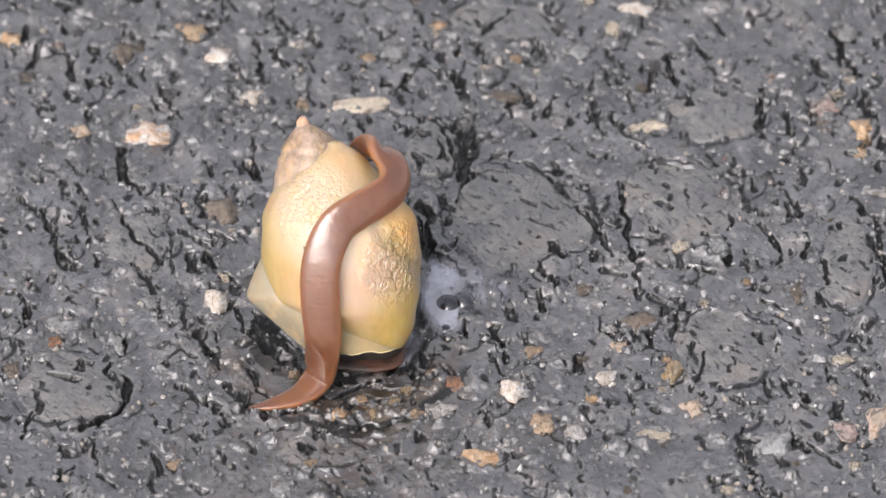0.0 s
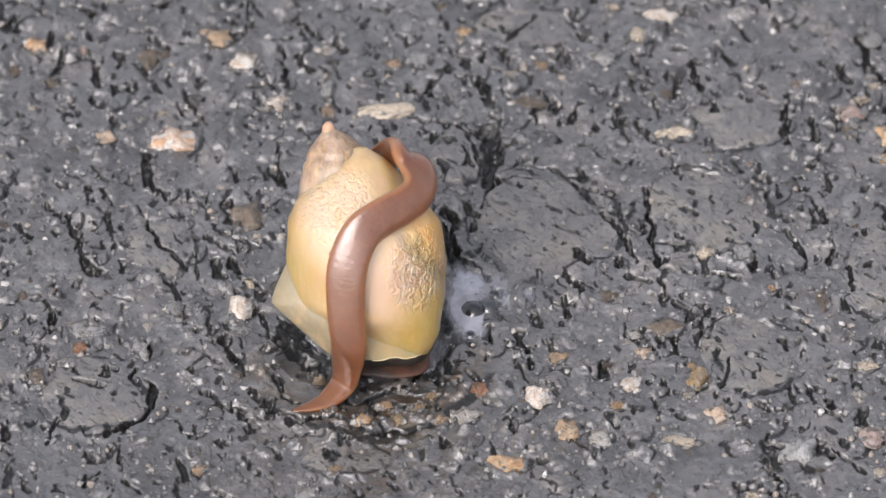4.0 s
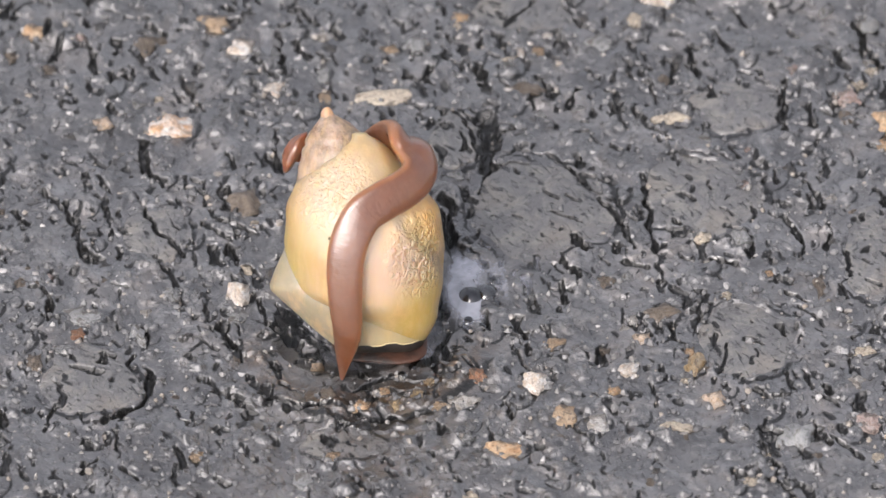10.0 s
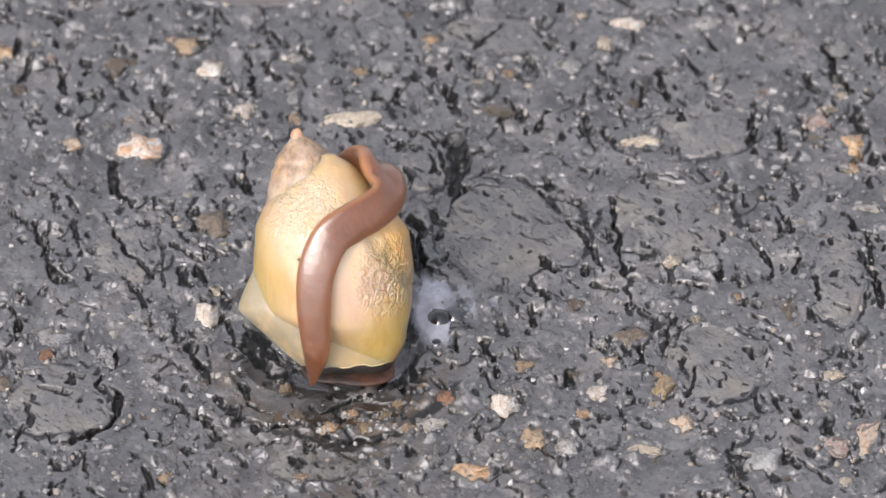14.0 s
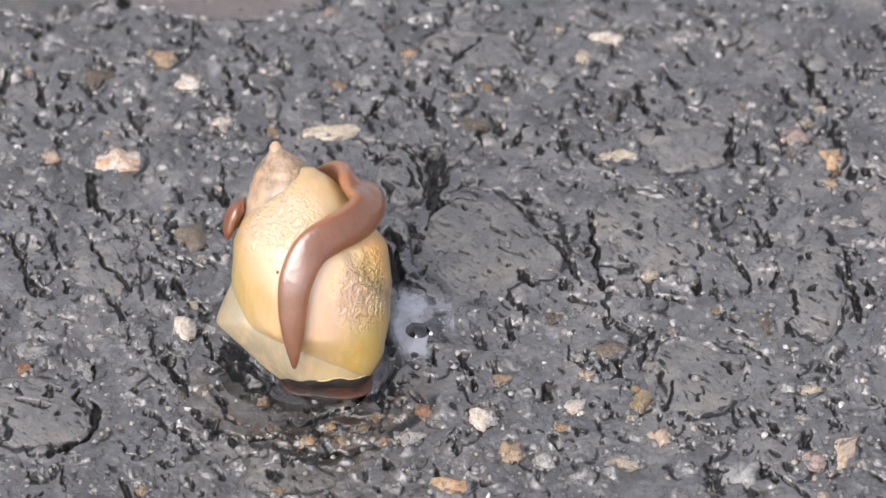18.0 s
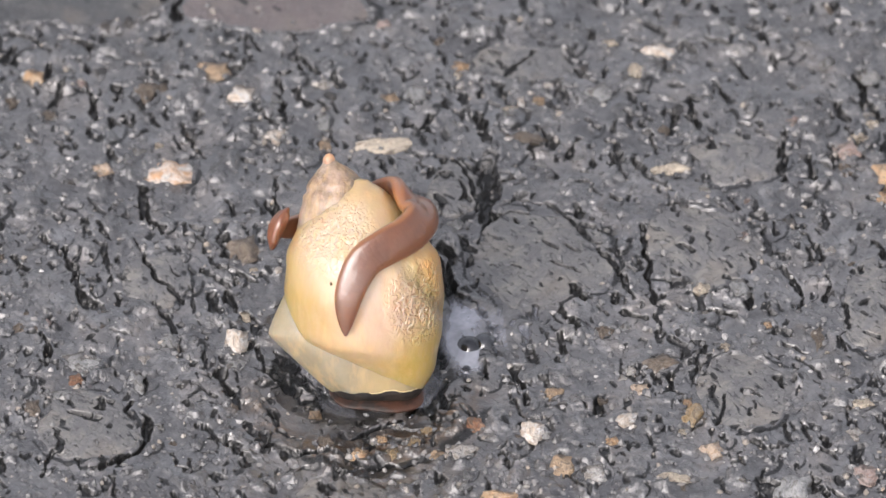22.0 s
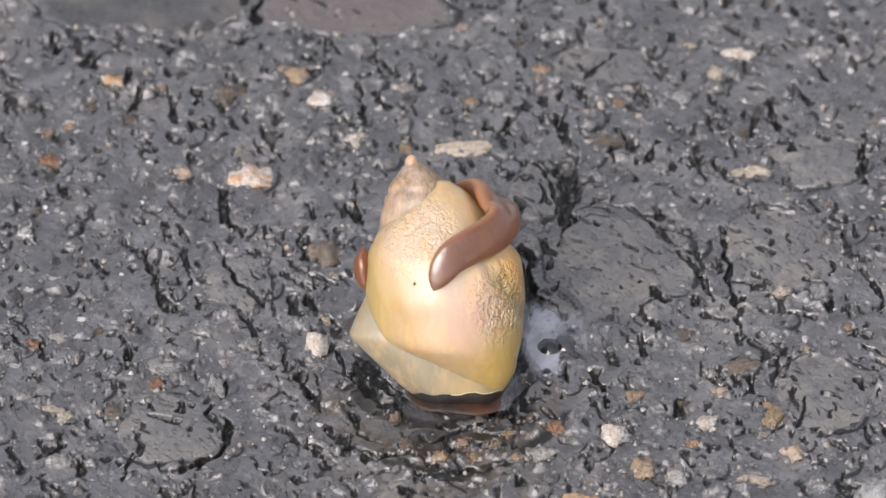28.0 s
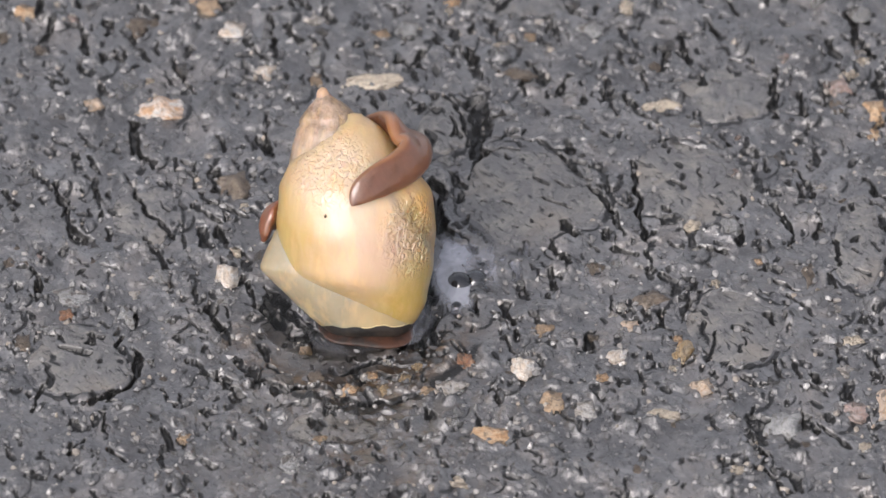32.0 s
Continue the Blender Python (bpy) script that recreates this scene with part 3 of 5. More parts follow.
crack(0.16, (7.15, 7.33), (8.34, 5.85), (9.32, 4.66))
crack(0.18, (9.32, 4.36), (10.11, 3.18), (10.89, 1.69))
crack(0.20, (10.89, 1.69), (11.28, 0.22), (11.86, -0.96))
crack(0.20, (12.51, 6.75), (12.42, 5.56), (12.69, 4.37))
crack(0.20, (12.69, 4.37), (12.88, 2.88), (12.95, 1.40))
crack(0.22, (12.95, 1.40), (13.17, 0.22), (13.56, -0.96))
crack(0.16, (12.17, 3.18), (12.24, 2.59), (12.32, 2.17))
crack(0.24, (7.75, 8.53), (7.91, 8.11), (8.07, 7.63))
crack(0.08, (5.56, 4.95), (6.07, 4.53), (6.35, 4.18))
crack(0.08, (6.94, 4.65), (7.54, 4.18), (8.13, 3.94))
crack(0.08, (6.14, 2.75), (6.93, 2.28), (8.32, 1.57))
crack(0.18, (0.99, 0.02), (1.31, -0.39), (1.63, -0.57))
crack(0.16, (4.94, -1.98), (5.02, -2.45), (5.10, -2.92))
crack(0.10, (13.23, -2.44), (13.54, -3.32), (13.69, -4.32))
crack(0.18, (6.71, -4.80), (6.83, -5.68), (6.98, -6.44))
crack(0.12, (9.49, -1.56), (9.76, -1.97), (9.92, -2.44))
crack(0.10, (13.71, 8.54), (14.51, 8.84), (15.51, 9.44))
crack(0.16, (23.70, 5.99), (24.40, 4.98), (24.78, 3.97))
crack(0.18, (24.79, 4.68), (24.98, 3.97), (25.09, 3.38))
crack(0.20, (22.38, 2.31), (22.96, 1.42), (23.34, 0.24))
crack(0.16, (23.34, 0.24), (23.60, -0.65), (23.43, -1.83))
crack(0.24, (19.78, 0.23), (19.96, -0.95), (20.03, -1.84))
crack(0.14, (25.04, 8.26), (25.31, 7.78), (25.54, 7.18))
crack(0.18, (25.54, 1.72), (25.44, 0.53), (25.34, -0.94))
crack(0.16, (26.48, -1.24), (26.66, -2.41), (26.71, -3.89))
crack(0.20, (30.32, 3.50), (30.48, 1.73), (30.65, -0.05))
crack(0.28, (30.64, -0.64), (31.00, -2.41), (31.36, -4.17))
crack(0.16, (29.09, 1.13), (29.67, 0.25), (30.25, -0.34))
crack(0.12, (29.32, 2.91), (29.90, 2.32), (30.29, 1.73))
crack(0.12, (28.75, 4.69), (29.54, 4.10), (30.12, 3.50))
crack(0.12, (26.85, 9.75), (27.16, 9.34), (27.31, 8.56))
crack(0.10, (17.30, 9.44), (17.89, 9.14), (18.40, 8.37))
crack(0.18, (22.28, -5.36), (23.06, -5.83), (23.84, -6.53))
crack(0.18, (26.23, -4.77), (26.41, -5.36), (26.60, -5.94))
crack(0.12, (20.01, 3.49), (20.20, 2.60), (19.92, 1.83))
crack(0.20, (-28.94, -6.32), (-28.92, -7.49), (-28.98, -8.49))
crack(0.20, (-23.03, -11.57), (-23.14, -12.33), (-23.32, -13.03))
crack(0.32, (-22.14, -13.32), (-21.96, -14.77), (-21.91, -15.93))
crack(0.30, (-21.91, -15.93), (-22.67, -17.09), (-23.64, -17.67))
crack(0.28, (-23.64, -17.67), (-24.41, -18.36), (-24.99, -18.82))
crack(0.16, (-28.34, -17.10), (-28.91, -18.25), (-29.16, -19.70))
crack(0.24, (-22.60, -8.95), (-22.43, -9.82), (-22.49, -10.58))
crack(0.16, (-16.42, -16.21), (-15.63, -16.96), (-14.45, -17.94))
crack(0.16, (-17.62, -14.47), (-17.49, -15.05), (-17.21, -15.63))
crack(0.20, (-15.98, -10.40), (-15.81, -11.27), (-15.64, -12.43))
crack(0.16, (-15.08, -13.89), (-14.68, -14.64), (-14.44, -15.34))
crack(0.14, (-15.99, -8.64), (-15.83, -9.05), (-15.75, -9.52))
crack(0.20, (-19.87, -21.70), (-19.59, -22.56), (-19.34, -23.53))
crack(0.18, (-25.32, -22.28), (-25.90, -22.97), (-26.28, -23.55))
crack(0.14, (-24.08, -19.86), (-23.99, -20.44), (-24.06, -21.01))
crack(0.14, (-20.13, -17.08), (-19.89, -17.66), (-19.72, -18.24))
crack(0.24, (-13.17, -8.35), (-12.76, -9.22), (-12.28, -10.39))
crack(0.20, (-13.33, -12.43), (-13.04, -13.30), (-12.88, -14.29))
crack(0.20, (-7.62, -15.33), (-6.84, -14.45), (-5.67, -13.87))
crack(0.16, (-5.67, -13.87), (-4.49, -14.28), (-2.53, -14.45))
crack(0.20, (-12.30, -17.36), (-11.13, -17.18), (-9.57, -17.07))
crack(0.16, (-11.12, -18.51), (-9.56, -18.80), (-7.99, -19.09))
crack(0.16, (-7.99, -19.09), (-6.43, -18.51), (-4.87, -18.22))
crack(0.20, (-4.88, -15.61), (-3.70, -16.19), (-2.92, -15.61))
crack(0.24, (-1.36, -9.50), (-1.44, -10.66), (-1.28, -11.83))
crack(0.20, (-2.34, -13.29), (-1.36, -13.58), (-0.77, -13.28))
crack(0.16, (-1.74, -19.08), (-1.66, -19.65), (-1.74, -20.23))
crack(0.20, (1.39, -7.45), (1.31, -8.03), (1.39, -8.62))
crack(0.10, (3.16, -10.66), (3.55, -11.82), (3.94, -12.99))
crack(0.08, (3.94, -12.99), (4.52, -13.57), (5.31, -13.45))
crack(0.20, (4.33, -10.66), (4.37, -11.24), (4.29, -11.82))
crack(0.16, (8.06, -11.82), (8.22, -12.16), (8.37, -12.51))
crack(0.20, (14.37, -8.60), (14.52, -9.47), (14.35, -10.35))
crack(0.12, (13.76, -10.35), (14.74, -10.52), (15.52, -11.51))
crack(0.20, (2.76, -16.76), (2.95, -17.63), (3.15, -18.49))
crack(0.10, (7.25, -18.49), (7.83, -19.93), (8.61, -20.79))
crack(0.12, (12.94, -15.29), (13.13, -15.76), (13.21, -16.16))
crack(0.10, (16.59, -6.54), (16.34, -7.72), (16.01, -9.47))
crack(0.12, (17.42, -9.76), (17.34, -10.34), (17.29, -10.93))
crack(0.12, (18.36, -10.63), (18.07, -12.09), (17.66, -13.84))
crack(0.14, (22.16, -13.83), (22.47, -14.70), (22.73, -15.57))
crack(0.16, (23.65, -13.83), (23.80, -14.70), (24.10, -15.28))
crack(0.14, (24.97, -14.99), (25.20, -15.56), (25.35, -15.97))
crack(0.14, (24.68, -15.86), (25.26, -16.55), (25.84, -17.13))
crack(0.24, (21.84, -8.88), (22.03, -9.46), (22.14, -10.04))
crack(0.18, (20.32, -20.77), (20.69, -21.92), (20.87, -23.36))
crack(0.16, (29.15, -13.41), (29.41, -14.22), (29.89, -15.73))
crack(0.14, (28.52, -9.16), (28.59, -9.57), (28.58, -10.03))
crack(0.12, (23.43, -7.12), (24.21, -8.00), (24.98, -8.87))
crack(0.16, (25.40, -20.48), (26.36, -21.34), (27.31, -22.49))
crack(0.20, (-13.29, 11.43), (-13.28, 9.82), (-13.23, 8.20))
crack(0.26, (-1.66, 3.09), (-1.26, 0.61), (-0.86, -0.87))
crack(0.28, (-20.02, 33.42), (-20.32, 31.64), (-20.77, 28.88))
crack(0.20, (-21.27, 33.42), (-21.37, 32.25), (-21.52, 30.71))
crack(0.16, (-32.32, 27.04), (-30.70, 26.43), (-29.63, 24.90))
crack(0.14, (-3.69, -7.05), (-3.29, -9.39), (-2.70, -11.72))
crack(0.20, (-15.31, -6.17), (-14.96, -5.88), (-14.81, -5.29))
crack(0.18, (3.05, 22.79), (3.86, 24.01), (4.86, 25.23))
crack(0.16, (-21.48, -1.77), (-20.59, -3.53), (-20.06, -4.71))
crack(0.32, (-1.66, 4.04), (-0.94, 3.27), (-1.26, 0.90))
crack(0.28, (-1.26, 0.90), (-0.74, -0.58), (0.25, -0.87))
crack(0.18, (0.25, -0.87), (0.84, -1.28), (1.19, -2.11))
crack(0.24, (-1.93, 2.68), (-1.53, 0.61), (-1.33, -0.87))
# shade under the shell's right and left edges, drawn as black gaps
crack(0.28, (-1.80, -4.70), (-2.19, -7.63), (-2.82, -9.39))
crack(0.28, (-2.82, -9.39), (-3.09, -11.14), (-3.68, -12.59))
crack(0.20, (-13.14, -6.35), (-11.55, -8.51), (-9.97, -10.27))
crack(0.16, (-11.50, -16.77), (-8.76, -17.62), (-6.40, -18.30))
crack(0.14, (-6.40, -18.30), (-4.06, -18.28), (-2.50, -17.58))
crack(0.20, (-14.06, -15.92), (-12.68, -16.60), (-11.50, -17.06))
crack(0.20, (-14.29, -6.01), (-13.87, -8.35), (-12.36, -9.80))
crack(0.18, (-12.36, -9.80), (-11.56, -11.25), (-10.38, -11.83))
crack(0.24, (-40.71, 22.98), (-40.53, 21.16), (-39.41, 19.96))
crack(0.12, (-39.27, 21.79), (-38.23, 20.59), (-36.77, 18.79))
crack(0.12, (-38.27, 22.10), (-37.24, 21.21), (-35.81, 20.14))
crack(0.20, (-32.91, 24.01), (-32.52, 24.63), (-32.15, 25.55))
crack(0.28, (-39.51, 10.32), (-39.25, 8.23), (-38.99, 6.45))
crack(0.20, (-37.28, -4.48), (-36.84, -5.94), (-36.03, -6.52))
crack(0.20, (-37.11, -16.73), (-36.49, -17.88), (-36.26, -19.03))
crack(0.20, (-34.94, -17.28), (-34.16, -16.98), (-33.41, -16.10))
crack(0.18, (-40.64, 1.96), (-40.52, 0.78), (-40.37, -0.40))
crack(0.20, (-30.54, 25.57), (-31.72, 24.64), (-32.69, 23.40))
pebble(-20.55, 11.91, 1.50, 1.53, 0.86, "granite", 10)
pebble(-25.57, 11.91, 0.71, 0.71, 0.65, "peach", 0)
pebble(-17.80, 22.96, 1.30, 1.00, 0.58, "tan", -15)
pebble(-30.61, 21.86, 0.87, 0.88, 0.80, "orange", 10)
pebble(-15.97, 20.05, 1.11, 1.06, 0.73, "chalk", -20)
pebble(-13.61, 15.88, 0.67, 0.65, 0.60, "chalk", 10)
pebble(-5.54, 15.34, 2.17, 0.88, 0.46, "cream", 9)
pebble(-9.97, 21.57, 0.67, 0.65, 0.45, "white", 0)
pebble(-3.48, 20.66, 0.79, 0.94, 0.55, "grey", -30)
pebble(-5.36, 20.18, 0.71, 0.59, 0.41, "tan", 0)
pebble(-9.95, 17.63, 0.47, 0.88, 0.44, "grey", 0)
pebble(-9.93, 15.16, 0.55, 0.71, 0.25, "tan", 0)
pebble(-22.79, 20.83, 0.71, 1.00, 0.74, "brown", 0)
pebble(-0.24, 23.52, 0.63, 0.59, 0.54, "orange", -10)
pebble(13.90, 25.35, 1.11, 0.77, 0.62, "chalk", -10)
pebble(10.21, 26.14, 0.55, 0.41, 0.28, "cream", 0)
pebble(9.46, 20.79, 1.03, 0.94, 0.54, "grey", 15)
pebble(12.07, 22.98, 0.55, 0.71, 0.51, "cream", 0)
pebble(3.85, 19.64, 0.40, 0.53, 0.36, "chalk", 0)
pebble(3.04, 18.91, 0.47, 0.35, 0.28, "cream", 0)
pebble(5.25, 19.94, 0.47, 0.53, 0.44, "tan", 0)
pebble(4.24, 15.83, 1.11, 0.71, 0.41, "brown", 0)
pebble(14.39, 12.53, 1.38, 0.77, 0.62, "cream", 14)
pebble(29.53, 12.66, 0.95, 1.12, 0.98, "orange", -10)
pebble(29.49, 10.14, 0.43, 0.53, 0.40, "orange", 0)
pebble(26.98, 14.94, 1.03, 0.88, 0.61, "pink", 20)
pebble(28.63, 17.65, 0.40, 0.47, 0.32, "cream", 0)
pebble(26.96, 13.32, 0.59, 0.71, 0.61, "brown", 0)
pebble(16.66, 0.20, 0.67, 0.65, 0.60, "cream", 15)
pebble(19.23, 0.03, 0.71, 1.00, 0.74, "grey", 0)
pebble(16.83, -2.34, 0.36, 0.29, 0.20, "white", 0)
pebble(19.69, 5.66, 0.32, 0.47, 0.18, "pink", 0)
pebble(21.15, -3.69, 0.40, 0.35, 0.28, "orange", 0)
pebble(9.71, -4.22, 0.55, 0.59, 0.51, "brown", -20)
pebble(-15.72, -5.29, 0.87, 1.30, 1.50, "chalk", 0)
pebble(-20.44, -5.59, 0.55, 0.88, 0.51, "grey", 0)
pebble(-26.95, -9.81, 0.51, 0.59, 0.53, "rust", 0)
pebble(-27.10, -7.64, 0.99, 0.83, 0.47, "grey", 0)
pebble(-22.75, -9.69, 0.59, 1.24, 0.61, "grey", 10)
pebble(-29.96, -12.90, 0.71, 0.88, 0.57, "brown", 0)
pebble(-28.22, -11.27, 0.71, 0.47, 0.27, "grey", 0)
pebble(-18.47, -22.14, 0.55, 0.65, 0.45, "tan", 0)
pebble(-16.04, -12.42, 0.43, 0.88, 0.40, "brown", 0)
pebble(13.63, -7.62, 1.27, 0.83, 0.66, "brown", 15)
pebble(12.35, -10.08, 0.71, 0.59, 0.47, "peach", -10)
pebble(16.13, -12.87, 0.71, 0.94, 0.74, "amber", -30)
pebble(15.56, -11.71, 0.47, 0.59, 0.38, "orange", 0)
pebble(6.06, -10.67, 0.67, 0.71, 0.62, "tan", 0)
pebble(4.95, -14.51, 0.95, 1.12, 0.98, "chalk", 0)
pebble(11.34, -13.57, 0.59, 0.94, 0.55, "chalk", -40)
pebble(10.35, -15.89, 0.51, 0.47, 0.43, "orange", 0)
pebble(17.27, -16.47, 0.87, 0.77, 0.79, "peach", 5)
pebble(6.89, -18.09, 0.87, 0.88, 0.80, "tan", 20)
pebble(9.04, -19.13, 0.95, 0.88, 0.61, "white", 0)
pebble(-0.34, -16.94, 0.87, 0.83, 0.66, "white", 0)
pebble(2.78, -21.56, 1.42, 0.88, 0.61, "orange", -5)
pebble(14.51, -19.53, 1.19, 0.59, 0.34, "cream", -4)
pebble(22.89, -20.39, 1.15, 1.55, 1.02, "grey", -30)
pebble(30.05, -17.79, 0.87, 2.01, 0.50, "peach", -20)
pebble(0.83, -14.04, 0.59, 0.83, 0.61, "rust", 30)
pebble(-7.19, -17.23, 0.71, 0.59, 0.47, "orange", -25)
pebble(-9.31, -22.42, 0.47, 0.53, 0.38, "tan", 0)
pebble(-11.05, -24.43, 0.79, 1.00, 0.45, "grey", 0)
pebble(26.60, -8.20, 0.36, 0.47, 0.29, "white", 0)
pebble(27.72, -11.70, 0.79, 0.53, 0.37, "cream", 0)
pebble(-15.41, 3.86, 1.19, 1.42, 0.95, "brown", 0)
pebble(-5.44, 32.51, 0.79, 0.77, 0.71, "amber", 0)
pebble(23.60, 32.34, 1.11, 0.77, 0.71, "rust", -10)
pebble(26.63, 33.08, 0.55, 0.53, 0.49, "cream", 0)
pebble(28.52, -22.40, 0.47, 0.53, 0.33, "cream", 0)
pebble(-29.54, 17.92, 0.55, 0.59, 0.45, "brown", 0)
pebble(0.05, -20.69, 0.47, 0.53, 0.38, "grey", 0)
pebble(24.69, -4.68, 0.47, 1.18, 0.22, "brown", 0)
pebble(-3.28, -15.90, 0.47, 0.47, 0.38, "amber", 0)
pebble(-5.63, -15.50, 0.51, 0.47, 0.38, "orange", 0)
pebble(-2.50, -14.63, 0.43, 0.53, 0.40, "amber", 0)
pebble(28.00, -18.66, 0.95, 1.06, 0.44, "pink", 0)
pebble(-34.84, 13.40, 0.79, 0.83, 0.82, "rust", -15)
pebble(-33.72, 17.02, 0.40, 0.47, 0.36, "orange", 0)
pebble(-32.17, 19.25, 0.47, 0.59, 0.44, "brown", 0)
pebble(-35.60, -5.89, 0.55, 0.59, 0.51, "rust", 0)
pebble(11.66, -8.21, 0.40, 0.41, 0.32, "white", 0)
pebble(15.14, -14.62, 0.36, 0.41, 0.29, "cream", 0)
pebble(19.71, -24.99, 0.55, 0.53, 0.43, "cream", 0)
pebble(-34.08, -12.61, 0.87, 0.53, 0.37, "cream", -10)
pebble(-39.71, -2.46, 0.99, 1.06, 0.57, "grey", 0)
pebble(-40.02, -5.11, 0.47, 0.53, 0.44, "amber", 0)
pebble(-38.42, -12.11, 0.71, 0.71, 0.49, "brown", 0)
pebble(-33.29, -13.31, 0.87, 0.53, 0.37, "cream", 15)
pebble(-35.31, 16.52, 0.47, 0.47, 0.38, "tan", 0)
pebble(-26.15, -7.95, 1.27, 0.88, 0.41, "grey", 0)
pebble(-34.93, -10.60, 0.71, 0.71, 0.33, "grey", 0)
pebble(-9.55, -15.89, 0.55, 0.71, 0.51, "brown", 0)
pebble(-4.85, -16.90, 0.47, 0.59, 0.44, "amber", 0)
pebble(-1.72, -17.28, 0.55, 0.47, 0.33, "tan", 0)
pebble(-10.37, -12.70, 0.63, 0.59, 0.34, "tan", 0)
pebble(-4.48, -13.65, 0.32, 0.41, 0.29, "white", 0)

rng = random.Random(7)
X0, X1, Y0, Y1, STEP = -43.5, 38.5, -31.5, 37.5, 0.08
far = [0.25 * 1.45 ** k for k in range(1, 34)]
reach = np.cumsum(far)
fx, fy = np.arange(X0, X1 + 1e-6, STEP), np.arange(Y0, Y1 + 1e-6, STEP)
xs = np.concatenate([X0 - reach[::-1], fx, X1 + reach])
ys = np.concatenate([Y0 - reach[::-1], fy, Y1 + reach])
GX, GY = np.meshgrid(fx, fy)
nrng = np.random.RandomState(3)
SX, SY = -6.73, -11.85  # where the snail sits


def lattice(cell, gx, gy):
    """Smooth noise between -1 and 1 with features of that many millimetres."""
    n = int(140 / cell) + 4
    table = nrng.uniform(-1, 1, (n, n))
    u, v = (gx + 60) / cell, (gy + 60) / cell
    i, j = np.floor(u).astype(int), np.floor(v).astype(int)
    a, b = u - i, v - j
    a, b = a * a * a * (a * (6 * a - 15) + 10), b * b * b * (b * (6 * b - 15) + 10)
    return (table[j, i] * (1 - a) + table[j, i + 1] * a) * (1 - b) + (table[j + 1, i] * (1 - a) + table[j + 1, i + 1] * a) * b


def blurred(field, mm):
    """Three running means, that many millimetres wide."""
    n = max(int(mm / STEP) // 2, 1)
    for axis in (0, 1) * 3:
        pad = [(n + 1, n), (0, 0)] if axis == 0 else [(0, 0), (n + 1, n)]
        total = np.cumsum(np.pad(field, pad, "edge"), axis=axis)
        field = (total[2 * n + 1:] - total[:-2 * n - 1] if axis == 0 else total[:, 2 * n + 1:] - total[:, :-2 * n - 1]) / (2 * n + 1)
    return field


def soft(k):
    k = np.clip(k, 0, 1)
    return k * k * (3 - 2 * k)


def window(x, y, r):
    i0, i1 = max(int((x - r - X0) / STEP), 0), min(int((x + r - X0) / STEP) + 2, len(fx))
    j0, j1 = max(int((y - r - Y0) / STEP), 0), min(int((y + r - Y0) / STEP) + 2, len(fy))
    return (slice(j0, j1), slice(i0, i1)) if i1 > i0 and j1 > j0 else None


def on_slab(x, y, k=0.8):
    return any(((x - s[0]) / s[2]) ** 2 + ((y - s[1]) / s[3]) ** 2 < k for s in SLABS)


def calm(x, y):
    """On the two broad smooth stones far behind the snail."""
    return y > 27.3 and x < -7.5


# short gaps between the grains: most run away to the upper left, some lie flatter; they come in drifts
for n, wide, long in ((300, (0.16, 0.36), (0.8, 2.2)), (1900, (0.08, 0.2), (0.25, 1.1))):
    for _ in range(n):
        x, y = rng.uniform(X0, X1), rng.uniform(Y0, Y1)
        if noise.noise((x * 0.16, y * 0.12, 5.0)) < rng.uniform(-0.6, 0.35) + 0.6 * math.exp(-(((x - 3.2) / 3.6) ** 2 + ((y + 2.2) / 3.4) ** 2)) or calm(x, y) or (on_slab(x, y) and rng.random() < 0.45):
            continue
        length, turn = rng.uniform(*long), radians(rng.gauss(108, 16) if rng.random() < 0.7 else rng.gauss(150, 14))
        dx, dy = math.cos(turn) * length / 2, math.sin(turn) * length / 2
        k = rng.uniform(-0.3, 0.3)
        CRACKS.append((rng.uniform(*wide), ((x - dx, y - dy), (x + k * dy, y - k * dx), (x + dx, y + dy)), rng.uniform(0.6, 1.0)))
for _ in range(1200):  # pits
    x, y, r = rng.uniform(X0, X1), rng.uniform(Y0, Y1), rng.uniform(0.08, 0.2)
    if not calm(x, y) and (not on_slab(x, y) or rng.random() < 0.25):
        dx, dy = rng.uniform(-0.12, 0.12), rng.uniform(0.05, 0.25)
        CRACKS.append((r, ((x - dx, y + dy), (x, y), (x + dx, y - dy)), rng.uniform(0.4, 0.8)))

wx, wy = GX + 0.5 * lattice(1.7, GX, GY), GY + 0.5 * lattice(1.7, GX, GY)
HEIGHT = 0.16 * lattice(9, GX, GY) + 0.17 * lattice(3.1, wx, wy) + 0.17 * lattice(1.3, wx, wy) + 0.13 * lattice(0.62, wx, wy) + 0.05 * lattice(0.3, GX, GY)
SEAM_SHADE = np.zeros_like(GX)  # bare bitumen in the gaps, and the painted shade of stones and grains
SHADE_SIDE = (0.82, -0.57)  # the side of the stones that is painted as in shade
